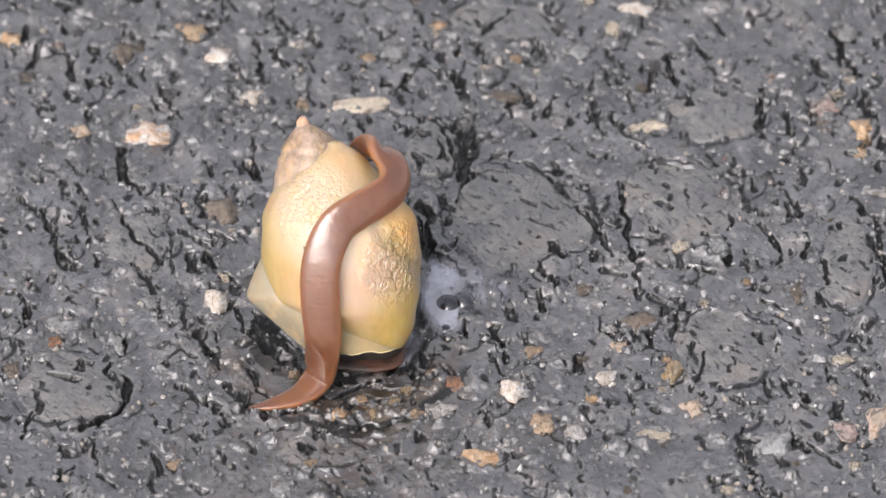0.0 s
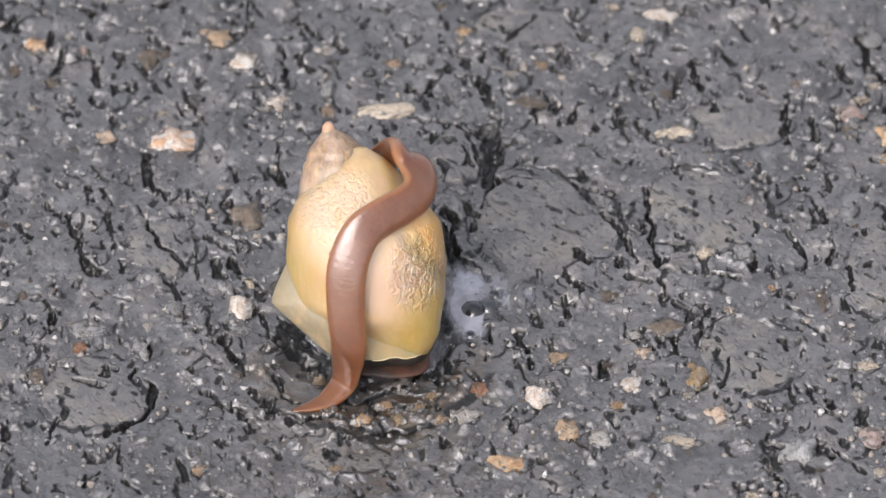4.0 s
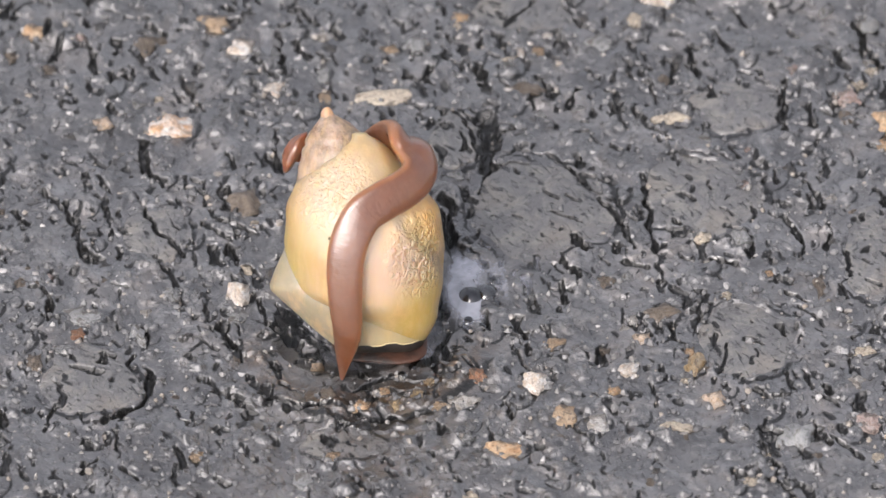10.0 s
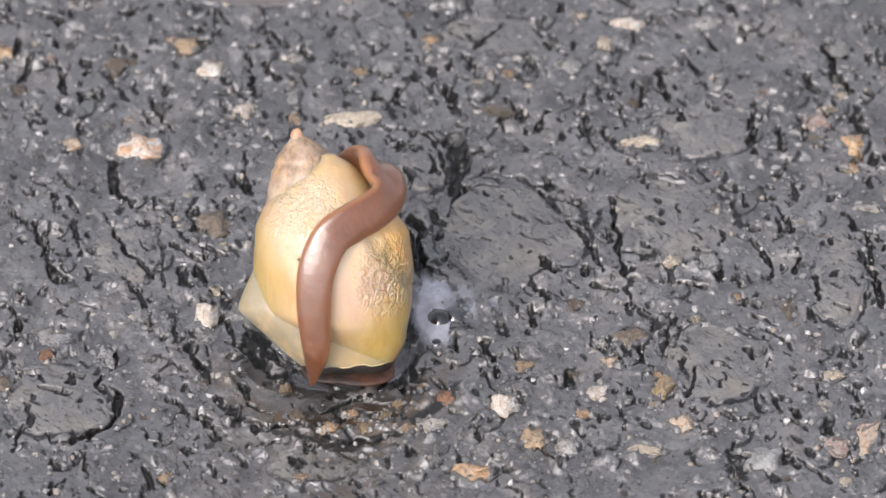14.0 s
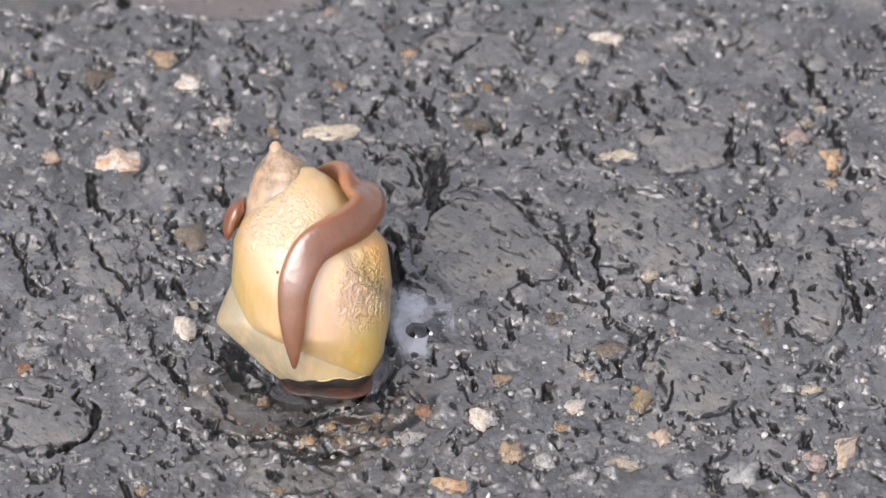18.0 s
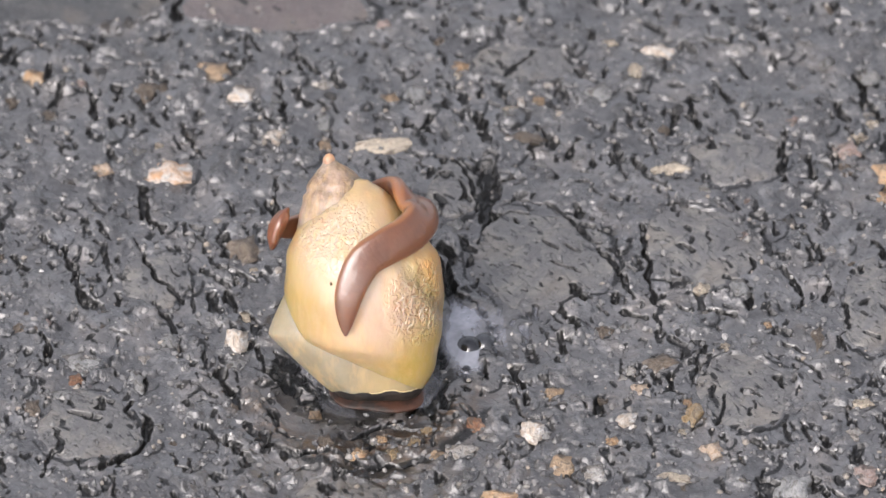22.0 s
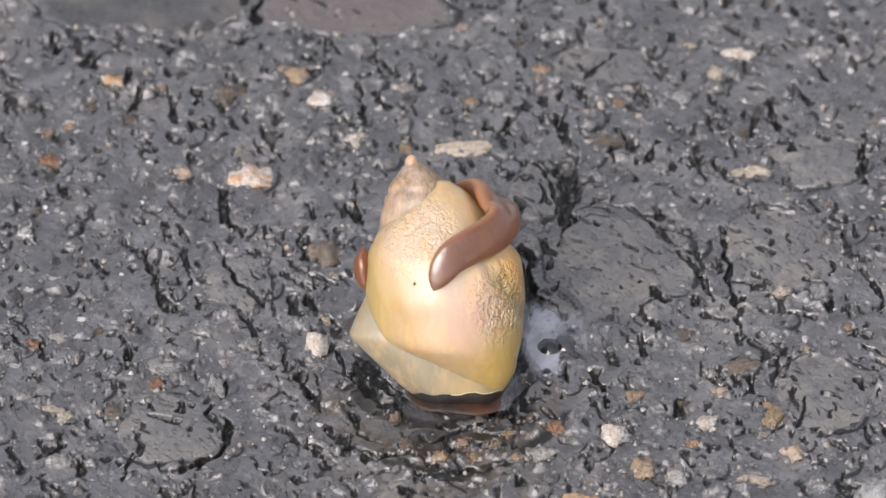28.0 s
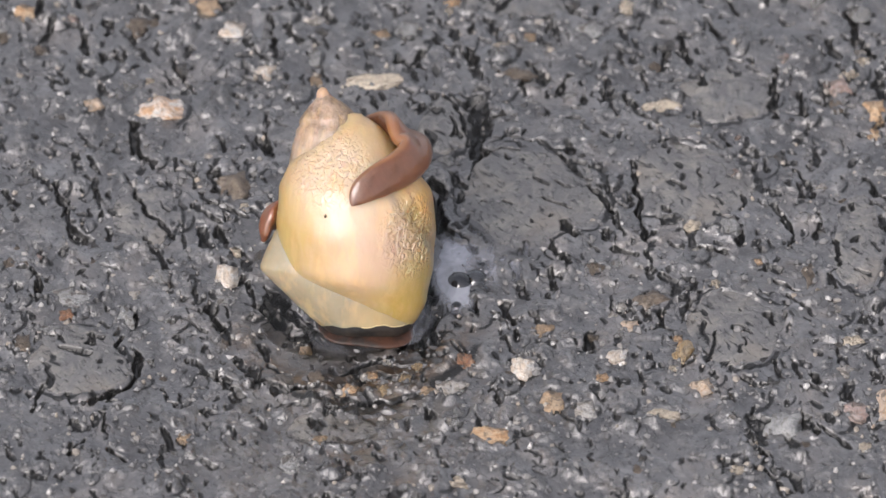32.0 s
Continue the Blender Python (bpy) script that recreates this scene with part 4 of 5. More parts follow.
for _ in range(6200):  # grains of the mix, held in the binder
    x, y, r = rng.uniform(X0, X1), rng.uniform(Y0, Y1), 0.15 + rng.random() ** 3 * 1.1
    w = window(x, y, r * 1.5)
    ux, uy = (GX[w] - x) / r, (GY[w] - y) / (r * rng.uniform(0.9, 1.4))
    q = np.hypot(ux, uy) + 0.12 * (wx[w] - GX[w])
    HEIGHT[w] += np.clip(1 - q * q, 0, 1) ** 0.7 * r * rng.uniform(0.12, 0.36)
    # a black crescent paints the shade beside some larger grains
    if r > 0.26 and not calm(x, y) and rng.random() < 0.2:
        shaded = soft((ux * SHADE_SIDE[0] + uy * SHADE_SIDE[1]) / np.maximum(np.hypot(ux, uy), 0.1) * 1.6 - 0.5)
        moon = np.exp(-(((q - 1.06) / rng.uniform(0.08, 0.16)) ** 2)) * shaded
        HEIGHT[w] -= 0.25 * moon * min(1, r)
        SEAM_SHADE[w] = np.maximum(SEAM_SHADE[w], moon * rng.uniform(0.75, 1.0))
MASKS = []
for x, y, rx, ry, up, face in SLABS:  # broad stones worn flat, in thin gaps that widen, painted black, towards the shade
    w = window(x, y, max(rx, ry) * 1.6)
    MASKS.append(None)
    if w:
        ux, uy = (GX[w] - x) / rx, (GY[w] - y) / ry
        ang = np.arctan2(uy, ux)
        corner = 0.05 * np.cos(5 * ang + x) + 0.04 * np.cos(3 * ang + y)
        q = np.hypot(ux, uy) + corner + 0.1 * lattice(3.4, GX[w], GY[w]) + 0.05 * lattice(1.2, GX[w], GY[w]) + 0.03 * lattice(0.5, GX[w], GY[w])
        k = soft((1.04 - q) / 0.14)
        nick = np.clip(lattice(0.75, GX[w] + 0.5 * lattice(2.0, GX[w], GY[w]), 0.6 * GX[w] + GY[w]) - 0.72, 0, 1)
        top = up * (1.2 - 0.5 * q * q) + 0.05 * lattice(3.0, GX[w], GY[w]) + 0.05 * lattice(0.9, GX[w], GY[w]) + 0.025 * lattice(0.42, GX[w], GY[w]) - 0.35 * nick
        shaded = soft(0.5 + 0.9 * (SHADE_SIDE[0] * ux + SHADE_SIDE[1] * uy) / np.maximum(np.hypot(ux, uy), 0.1))
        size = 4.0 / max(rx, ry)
        gutter = min(1, max(0, max(rx, ry) - 2.6)) * np.exp(-(((q - 1.08) / (0.022 * size + 0.03 * size * shaded)) ** 2)) * np.clip(0.05 + 0.45 * shaded + 1.5 * lattice(1.5, GX[w], GY[w]), 0, 1)
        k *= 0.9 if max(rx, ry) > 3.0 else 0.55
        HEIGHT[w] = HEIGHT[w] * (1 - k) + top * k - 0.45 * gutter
        SEAM_SHADE[w] = np.maximum(SEAM_SHADE[w] * (1 - k), np.maximum(np.clip(gutter * 1.5, 0, 1), np.clip(3.0 * nick, 0, 1) * k))
        MASKS[-1] = (w, k) if max(rx, ry) > 3.0 else None
for x, y, rx, ry, rz, kind, turn in PEBBLES:  # seats of the stones, with a gap and a painted black shade crescent
    w = window(x, y, max(rx, ry) * 1.9)
    if w:
        ux, uy = (GX[w] - x) / rx, (GY[w] - y) / ry
        q = np.hypot(ux, uy) + 0.12 * (wx[w] - GX[w])
        k = np.clip(1.5 - q, 0, 1)
        HEIGHT[w] = HEIGHT[w] * (1 - k) + np.clip(HEIGHT[w], -0.1, 0.12) * k
        shaded = soft((ux * SHADE_SIDE[0] + uy * SHADE_SIDE[1]) / np.maximum(np.hypot(ux, uy), 0.1) * 1.5 - 0.3)
        moon = np.exp(-(((q - 1.2) / 0.17) ** 2)) * shaded * np.clip(0.6 + 1.3 * lattice(0.7, GX[w], GY[w]), 0, 1)
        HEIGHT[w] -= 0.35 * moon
        SEAM_SHADE[w] = np.maximum(SEAM_SHADE[w], moon)

CRACKS += [(0.42, ((-1.65, -5.4), (-1.7, -8.6), (-2.5, -12.2)), 0.8), (0.4, ((-1.3, 1.9), (-1.05, -1.1), (1.2, -2.4)), 0.8), (0.28, ((-12.9, -7.2), (-11.0, -9.9), (-8.8, -12.1)), 0.6)]  # contact shade painted black at the shell's two edges, and a black swirl
# the hollow in which the snail sits: a wet moat with a low wall of grains round it
q = np.hypot((GX + 7.3) / 9.0, (GY + 9.2) / 9.0) + 0.09 * lattice(3.2, GX, GY) + 0.05 * lattice(1.2, GX, GY)
FRONT = soft((-GY - 8.5) / 4.0)
hollow = soft((0.92 - q) / 0.3)
HEIGHT = HEIGHT * (1 - 0.6 * hollow) - 0.4 * hollow
for at, wide, tall in ((1.0, 0.07, -0.5), (1.13, 0.06, 0.28), (1.24, 0.05, -0.35), (0.86, 0.04, 0.18)):
    HEIGHT += tall * np.exp(-(((q - at) / wide) ** 2)) * FRONT * np.clip(0.55 + 0.9 * lattice(1.9, GX, GY), 0, 1)
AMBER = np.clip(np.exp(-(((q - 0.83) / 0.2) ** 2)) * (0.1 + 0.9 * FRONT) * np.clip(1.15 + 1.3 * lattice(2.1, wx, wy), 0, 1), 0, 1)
SEAM_SHADE = np.maximum(SEAM_SHADE, np.exp(-(((q - 1.03) / 0.05) ** 2)) * FRONT * np.clip(0.55 + 1.2 * lattice(2.6, wx, wy), 0, 1))
for x, y, rx, ry in ((-0.3, -4.5, 2.2, 3.4),):  # a shallow pan under the sheet of painted sheen
    k = soft(1.4 - np.hypot((GX - x) / rx, (GY - y) / ry) + 0.2 * lattice(1.8, GX, GY))
    HEIGHT = HEIGHT * (1 - 0.85 * k) - 0.3 * k
    SEAM_SHADE *= 1 - 0.9 * k

# rain lies between the grains, drawn up a little along their sides
SHEET = np.exp(-(((GX - 3.2) / 3.6) ** 2 + ((GY + 2.2) / 3.4) ** 2))  # deeper rain beside the snail, with the most painted sheen
SEAM_SHADE *= 1 - 0.6 * SHEET
LEVEL = blurred(HEIGHT, 1.7) + 0.14 * SHEET - 0.02 + 0.06 * lattice(5.0, GX, GY) + 0.012 * lattice(0.8, GX, GY)
FLOOD = np.clip(0.5 + (LEVEL - HEIGHT) / 0.16, 0, 1)
HEIGHT = HEIGHT * (1 - FLOOD) + LEVEL * FLOOD + 0.08 * FLOOD * (1 - FLOOD)
SEAM_SHADE *= 1 - 0.1 * FLOOD

JX = GX + 0.16 * lattice(1.1, GX, GY) + 0.12 * lattice(0.4, GX, GY)
JY = GY + 0.16 * lattice(1.1, GX, GY) + 0.12 * lattice(0.4, GX, GY)
FRAY = lattice(0.9, GX, GY) + 0.2 * lattice(0.35, GX, GY)
for r, pts, deep in CRACKS:
    cx, cy = pts[1]
    w = window(cx, cy, max(math.dist(pts[0], pts[1]), math.dist(pts[1], pts[2])) + 3 * r)
    if w is None:
        continue
    dist = np.full(GX[w].shape, 9e9)
    for (ax, ay), (bx, by) in zip(pts, pts[1:]):
        px, py = bx - ax, by - ay
        u = np.clip(((JX[w] - ax) * px + (JY[w] - ay) * py) / (px * px + py * py + 1e-9), 0, 1)
        dist = np.minimum(dist, np.hypot(JX[w] - ax - u * px, JY[w] - ay - u * py))
    d = dist / np.maximum(r * (1.0 + 0.6 * FRAY[w]), 0.02)
    HEIGHT[w] -= 0.55 * deep * min(1, r / 0.3) * soft(1.35 - d)
    SEAM_SHADE[w] = np.maximum(SEAM_SHADE[w], np.clip((1.25 - d) / 0.45, 0, 1))
HEIGHT = np.clip(HEIGHT, -2.0, 1.2)

BELOW = np.zeros_like(HEIGHT)
for entry in MASKS:
    if entry:
        BELOW[entry[0]] = np.maximum(BELOW[entry[0]], 0.2 * np.clip((entry[1] - 0.6) / 0.3, 0, 1))


def height(x, y):
    i = min(max(int(round((x - X0) / STEP)), 0), len(fx) - 1)
    j = min(max(int(round((y - Y0) / STEP)), 0), len(fy) - 1)
    return float(HEIGHT[j, i])


def build_ground():
    nx, ny, pad = len(xs), len(ys), len(far)
    co = np.zeros((ny, nx, 3))
    co[..., 0], co[..., 1] = np.meshgrid(xs, ys)
    fade = np.minimum(np.minimum(np.clip((GX - X0) / 2, 0, 1), np.clip((X1 - GX) / 2, 0, 1)), np.minimum(np.clip((GY - Y0) / 2, 0, 1), np.clip((Y1 - GY) / 2, 0, 1)))
    co[pad:-pad, pad:-pad, 2] = (HEIGHT - BELOW) * fade
    idx = np.arange(ny * nx).reshape(ny, nx)
    quads = np.stack([idx[:-1, :-1], idx[:-1, 1:], idx[1:, 1:], idx[1:, :-1]], -1).reshape(-1, 4)
    me = bpy.data.meshes.new("ground")
    me.vertices.add(nx * ny)
    me.vertices.foreach_set("co", (co * MM).ravel())
    me.loops.add(quads.size)
    me.loops.foreach_set("vertex_index", quads.ravel())
    me.polygons.add(len(quads))
    me.polygons.foreach_set("loop_start", np.arange(0, quads.size, 4))
    me.polygons.foreach_set("use_smooth", np.ones(len(quads), bool))
    me.update(calc_edges=True)
    me.materials.append(ASPHALT)
    for name, field in (("seam_shade", SEAM_SHADE), ("amber", AMBER), ("flood", FLOOD)):
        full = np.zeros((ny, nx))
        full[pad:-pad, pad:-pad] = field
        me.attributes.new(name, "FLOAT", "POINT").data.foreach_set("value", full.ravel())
    return tagged(new("ground", me), "wet dark grey asphalt with coarse grains and gaps", "asphalt", kind="structure")


ground = build_ground()


# ---- the water that stands round the snail ----
def build_water():
    verts, n = [(0, 0, 0)], 64
    for k in range(n):
        u = 2 * math.pi * k / n
        r = 1 + 0.12 * noise.noise((math.cos(u) * 1.3, math.sin(u) * 1.3, 4.0))
        verts.append((7.4 * r * math.cos(u) * MM, 5.2 * r * math.sin(u) * MM, 0))
    me = mesh_of("water", verts, [(0, 1 + k, 1 + (k + 1) % n) for k in range(n)], WATER)
    ob = new("water", me)
    ob.location = ((SX + 0.3) * MM, (SY + 3.0) * MM, -0.3 * MM)
    return tagged(ob, "clear shallow rainwater lying round the snail", "water", kind="structure")


build_water()


def build_film():
    """Rain that fills the lowest gaps of the surface."""
    nx, ny = 42, 36
    verts = [((-43 + 81 * i / (nx - 1)) * MM, (-31 + 68 * j / (ny - 1)) * MM, FILM * MM) for j in range(ny) for i in range(nx)]
    me = mesh_of("film", verts, [(j * nx + i, j * nx + i + 1, (j + 1) * nx + i + 1, (j + 1) * nx + i) for j in range(ny - 1) for i in range(nx - 1)], FILM_WATER)
    return tagged(new("water_film", me), "thin clear rainwater filling the gaps of the asphalt", "water", kind="structure")


FILM = -0.7
build_film()

# ---- painted sky sheen and bubbles beside the snail ----
# whitish see-through sheets that put the sky's reflection into colour
def sheen_material(name, thin, thick, fade):
    m = Mat(name, 0.15, Coat_Weight=0.6)
    m.colour(m.mix(m.noise(0.002, 3), (0.56, 0.58, 0.66), (0.44, 0.46, 0.52)))
    clear = m.add("ShaderNodeBsdfTransparent")
    fac = m.ramp(m.noise(0.0024, 3, 0.6, 0.5), (0.35, thin), (0.6, thick))
    if fade:
        rim = m.nodes.new("ShaderNodeAttribute")
        rim.attribute_name = "outer"
        fac = m.math("MULTIPLY", fac, m.ramp(rim.outputs["Fac"], (fade, 1.0), (1.0, 0.0)))
    mix = m.add("ShaderNodeMixShader", [(0, fac), (1, clear.outputs[0]), (2, m.bsdf.outputs[0])])
    m.links.new(mix.outputs[0], m.nodes["Material Output"].inputs["Surface"])
    return m.mat


def bubble_material(name, tint):
    m = Mat(name)
    clear, gloss = m.add("ShaderNodeBsdfTransparent", Color=tint), m.add("ShaderNodeBsdfGlossy", Roughness=0.04)
    mix = m.add("ShaderNodeMixShader", [(0, m.add("ShaderNodeFresnel", IOR=2.0).outputs[0]), (1, clear.outputs[0]), (2, gloss.outputs[0])])
    m.links.new(mix.outputs[0], m.nodes["Material Output"].inputs["Surface"])
    return m.mat


SHEEN, BUBBLE = sheen_material("sheen_film", 0.4, 0.68, 0.62), bubble_material("bubble_film", (0.34, 0.34, 0.36, 1))
FROTH = bubble_material("thin_bubble_film", (0.8, 0.8, 0.82, 1))


def build_sheen(x, y, rx, ry, turn, seed, material=None, label="bluish white film painted as sky sheen on the water beside the snail"):
    rows, cols, verts = 8, 48, []
    for i in range(rows):
        for k in range(cols):
            u, q = 2 * math.pi * k / cols, (i + 0.3) / (rows - 0.7)
            e = 1 + 0.3 * noise.noise((math.cos(u) * 1.4, math.sin(u) * 1.4, seed)) + 0.12 * noise.noise((math.cos(u) * 4, math.sin(u) * 4, seed))
            verts.append((rx * q * e * math.cos(u) * MM, ry * q * e * math.sin(u) * MM, 0.12 * (1 - q * q) * MM))
    me = mesh_of("slime", verts, grid_faces(rows, cols) + [tuple(range(cols))], material or SHEEN)
    me.attributes.new("outer", "FLOAT", "POINT").data.foreach_set("value", np.repeat((np.arange(rows) + 0.3) / (rows - 0.7), cols))
    ob = new("slime", me)
    ob.matrix_basis = pose(x * MM, y * MM, -0.12 * MM, 0, 0, turn)
    return tagged(ob, label, "slime")


def build_bubble(x, y, r, film=BUBBLE):
    rows, cols, verts = 10, 32, []
    for i in range(rows):
        v = math.pi / 2 * i / (rows - 0.6)
        verts += [(r * math.cos(v) * math.cos(2 * math.pi * k / cols) * MM, r * math.cos(v) * math.sin(2 * math.pi * k / cols) * MM, r * 0.7 * math.sin(v) * MM) for k in range(cols)]
    ob = new("bubble", mesh_of("bubble", verts, grid_faces(rows, cols) + [tuple(range((rows - 1) * cols, rows * cols))], film))
    ob.matrix_basis = pose(x * MM, y * MM, -0.3 * MM)
    return tagged(ob, "clear air bubble on the wet film beside the snail", "bubble", "bubbles beside the snail")


build_sheen(0.0, -5.0, 1.6, 4.6, 6, 1)
build_sheen(0.3, -2.9, 1.2, 1.1, -30, 2)
build_sheen(3.4, -2.6, 3.6, 4.2, -20, 3, sheen_material("sheen_trace", 0.08, 0.36, 0.45), "thin pale film painted as sky sheen on the wet asphalt")
build_bubble(0.36, -5.62, 0.92)
build_bubble(1.42, -5.25, 0.86, FROTH)
build_bubble(1.9, -3.95, 0.5, FROTH)
build_bubble(2.14, -6.16, 0.32)
for x, y, r in ((2.6, -4.0, 0.28), (1.3, -6.7, 0.42), (0.2, -8.1, 0.46), (1.1, -8.7, 0.4), (-4.4, -13.6, 0.34)):
    build_bubble(x, y, r)
build_bubble(-3.68, -12.88, 0.24)
build_bubble(-2.30, -12.59, 0.20)


def build_collar(x, y, rx, ry):
    """A thin pale ring on the water round the foot, painting the sky's gleam."""
    rows, cols, verts = 7, 72, []
    for i in range(rows):
        q = 0.62 + 0.38 * i / (rows - 1)
        for k in range(cols):
            u = 2 * math.pi * k / cols
            e = 1 + (q - 0.62) * (0.5 * noise.noise((math.cos(u) * 1.6, math.sin(u) * 1.6, 9)) + 0.3 * noise.noise((math.cos(u) * 5, math.sin(u) * 5, 2)))
            verts.append((rx * q * e * math.cos(u) * MM, ry * q * e * math.sin(u) * MM, 0.2 * ((1 - q) / 0.38) ** 2 * MM))
    me = mesh_of("slime", verts, grid_faces(rows, cols), COLLAR)
    ob = new("slime", me)
    ob.matrix_basis = pose(x * MM, y * MM, -0.24 * MM)
    return tagged(ob, "thin pale ring painted as sky sheen on the water round the snail's foot", "slime")


COLLAR = sheen_material("sheen_ring", 0.0, 0.17, None)
build_collar(SX + 0.3, SY + 2.6, 4.5, 4.2)

# ---- the snail ----
BASE = (-6.73, -11.85, 1.60)
SNAIL = pose(BASE[0] * MM, BASE[1] * MM, BASE[2] * MM, 63, 0, 0)
PROFILE = np.array([  # along the axis, middle, half width
    (-0.08, 0.595, 3.355),
    (0.49, 0.515, 3.835),
    (1.31, 0.295, 4.405),
    (3.77, -0.08, 5.18),
    (6.63, -0.32, 5.56),
    (9.50, -0.47, 5.32),
    (11.13, -0.89, 4.13),
    (12.77, -0.83, 2.85),
    (13.59, -0.71, 1.98),
    (14.25, -0.71, 1.19),
    (14.61, -0.87, 0.16),
])


def smooth_profile(prof, n):
    a = np.linspace(prof[0, 0], prof[-1, 0], 400)
    c, w = np.interp(a, prof[:, 0], prof[:, 1]), np.interp(a, prof[:, 0], prof[:, 2])
    for _ in range(3):
        k = np.ones(15) / 15
        c = np.convolve(np.pad(c, 7, "edge"), k, "valid")
        w = np.convolve(np.concatenate([2 * w[0] - w[7:0:-1], w, np.full(7, w[-1])]), k, "valid")
    at = a[0] + (a[-1] - a[0]) * np.sin(np.linspace(0, 1, n) * math.pi / 2)
    return at, np.interp(at, a, c), np.interp(at, a, w)


def depth(y):
    """How deep the whorl is for its half width, from the rim up."""
    return np.interp(y, [-0.5, 3.0, 6.0], [0.62, 0.86, 0.86])


def build_whorl():
    rows, cols, verts = 56, 84, []
    for y, c, w in zip(*smooth_profile(PROFILE, rows)):
        for k in range(cols):
            u = 2 * math.pi * k / cols
            d = depth(y) * (1 if math.sin(u) > 0 else 0.72)
            x, z = c + w * math.cos(u), w * d * math.sin(u)
            # a fold runs over the right flank, and growth lines run round
            groove = math.exp(-(((y - 8.9 + 1.3 * (x - 2.7)) / 0.6) ** 2)) * max(0.0, min(1, (x - 0.8) / 1.5)) * (0.3 if z > 0 else 0)
            line = 0.028 * math.sin(5.5 * (x * 0.8 + y * 0.35) + 1.5 * noise.noise((x * 0.4, y * 0.4, z * 0.4)))
            s = 1 - (groove + line) / max(w, 0.6) + 0.012 * noise.noise((x * 0.5, y * 0.5, z * 0.5 + 3))
            lift = 2.3 * max(0.0, (c + w - x) / (2 * w)) * math.exp(-((y + 0.1) / 2.6) ** 2)
            verts.append(((c + (x - c) * s) * MM, (y + lift) * MM, z * s * MM))
    faces = grid_faces(rows, cols)
    last = (rows - 1) * cols
    verts.append((sum(v[0] for v in verts[last:]) / cols, (PROFILE[-1, 0] + 0.05) * MM, 0))
    faces += [(last + k, last + (k + 1) % cols, len(verts) - 1) for k in range(cols)]
    return mesh_of("body_whorl", verts, faces, SHELL)


PX = 0.03954  # millimetres to one pixel of the camera's view; shapes below fit that view


def build_spire():
    stations = ((0, 9), (6, 13), (12, 19), (18, 27), (26, 36), (37, 46), (48, 53), (58, 58), (66, 60), (80, 67), (100, 74), (121, 83), (150, 78))
    tip, foot = Vector((-75 * PX, 388 * PX / 0.966, -16 * PX)), Vector((-50 * PX, 270 * PX / 0.966, -22 * PX))
    d = (foot - tip).normalized()
    a = Vector((0, 0, 1)).cross(d).normalized()
    b = d.cross(a)
    rows, cols, verts = 46, 48, []
    for i in range(rows):
        s = 150 * i / (rows - 1)
        r = float(np.interp(s, [p[0] for p in stations], [p[1] for p in stations]))
        for k in range(cols):
            u = 2 * math.pi * k / cols
            rr = r * (1 - 0.08 * math.exp(-(((s - 62 + 16 * math.sin(u) - 14 * math.cos(u)) / 5) ** 2)) - 0.05 * math.exp(-(((s - 30 + 9 * math.sin(u) - 8 * math.cos(u)) / 4) ** 2)) + 0.02 * noise.noise((math.cos(u) * 2, math.sin(u) * 2, s * 0.05)))
            verts.append((tip + d * s * PX / 0.97 + (a * math.cos(u) + b * 0.92 * math.sin(u)) * rr * PX) * MM)
    verts.append((tip - d * 3 * PX) * MM)
    faces = grid_faces(rows, cols) + [(k, (k + 1) % cols, len(verts) - 1) for k in range(cols)]
    return mesh_of("spire", verts, faces, SPIRE)


def lip_row(t):
    """Axis height, left edge, right edge and depth of the flared lip, in pixels of the camera's view."""
    y = np.interp(t, [0, 0.1, 0.3, 0.5, 0.66, 0.8, 1], [-4, 12, 40, 70, 93, 122, 185])
    left = np.interp(t, [0, 0.1, 0.3, 0.5, 0.66, 0.8, 1], [-62, -84, -116, -150, -176, -166, -138])
    right = np.interp(t, [0, 0.3, 1], [97, 106, 92])
    return float(y), float(left), float(right)


def lip_depth(y):
    return float(np.interp(y, np.arange(-4, 191, 5), np.convolve(np.interp(np.arange(-44, 231, 5), [-4, 41, 93, 140, 185], [54, 72, 68, 52, 22]), np.ones(17) / 17, "valid")))


def soft_lip_row(t):
    rows = [lip_row(min(max(t + (k - 4) * 0.007, -0.1), 1.1)) for k in range(9)]
    return tuple(sum(r[i] for r in rows) / 9 for i in range(3))


def edge_wave(u):
    return 6 * math.cos(u - 0.6) + 7 * noise.noise((math.cos(u) * 2.2, math.sin(u) * 2.2, 3)) + 1.5 * noise.noise((math.cos(u) * 7, math.sin(u) * 7, 5))


def build_lip():
    rows, cols, verts = 30, 64, []
    for i in range(rows):
        y, left, right = soft_lip_row(i / (rows - 1))
        c, w = (left + right) / 2, (right - left) / 2
        for k in range(cols):
            u = 2 * math.pi * k / cols
            z = lip_depth(y) * (1 if math.sin(u) > 0 else 0.7) * math.sin(u)
            verts.append(((c + w * math.cos(u)) * PX * MM, (y / 0.966 + edge_wave(u)) * PX * MM, z * PX * MM))
    return mesh_of("lip", verts, grid_faces(rows, cols), LIP)


def build_rim():
    y, left, right = soft_lip_row(0)
    c, w = (left + right) / 2, (right - left) / 2
    pts = [Vector(((c + w * math.cos(u)) * PX * MM, (y / 0.966 + edge_wave(u)) * PX * MM, lip_depth(y) * math.sin(u) * PX * MM)) for u in (math.pi * k / 54 for k in range(31))]
    return mesh_of("rim", *tube(pts, 0.04 * MM), RIM)


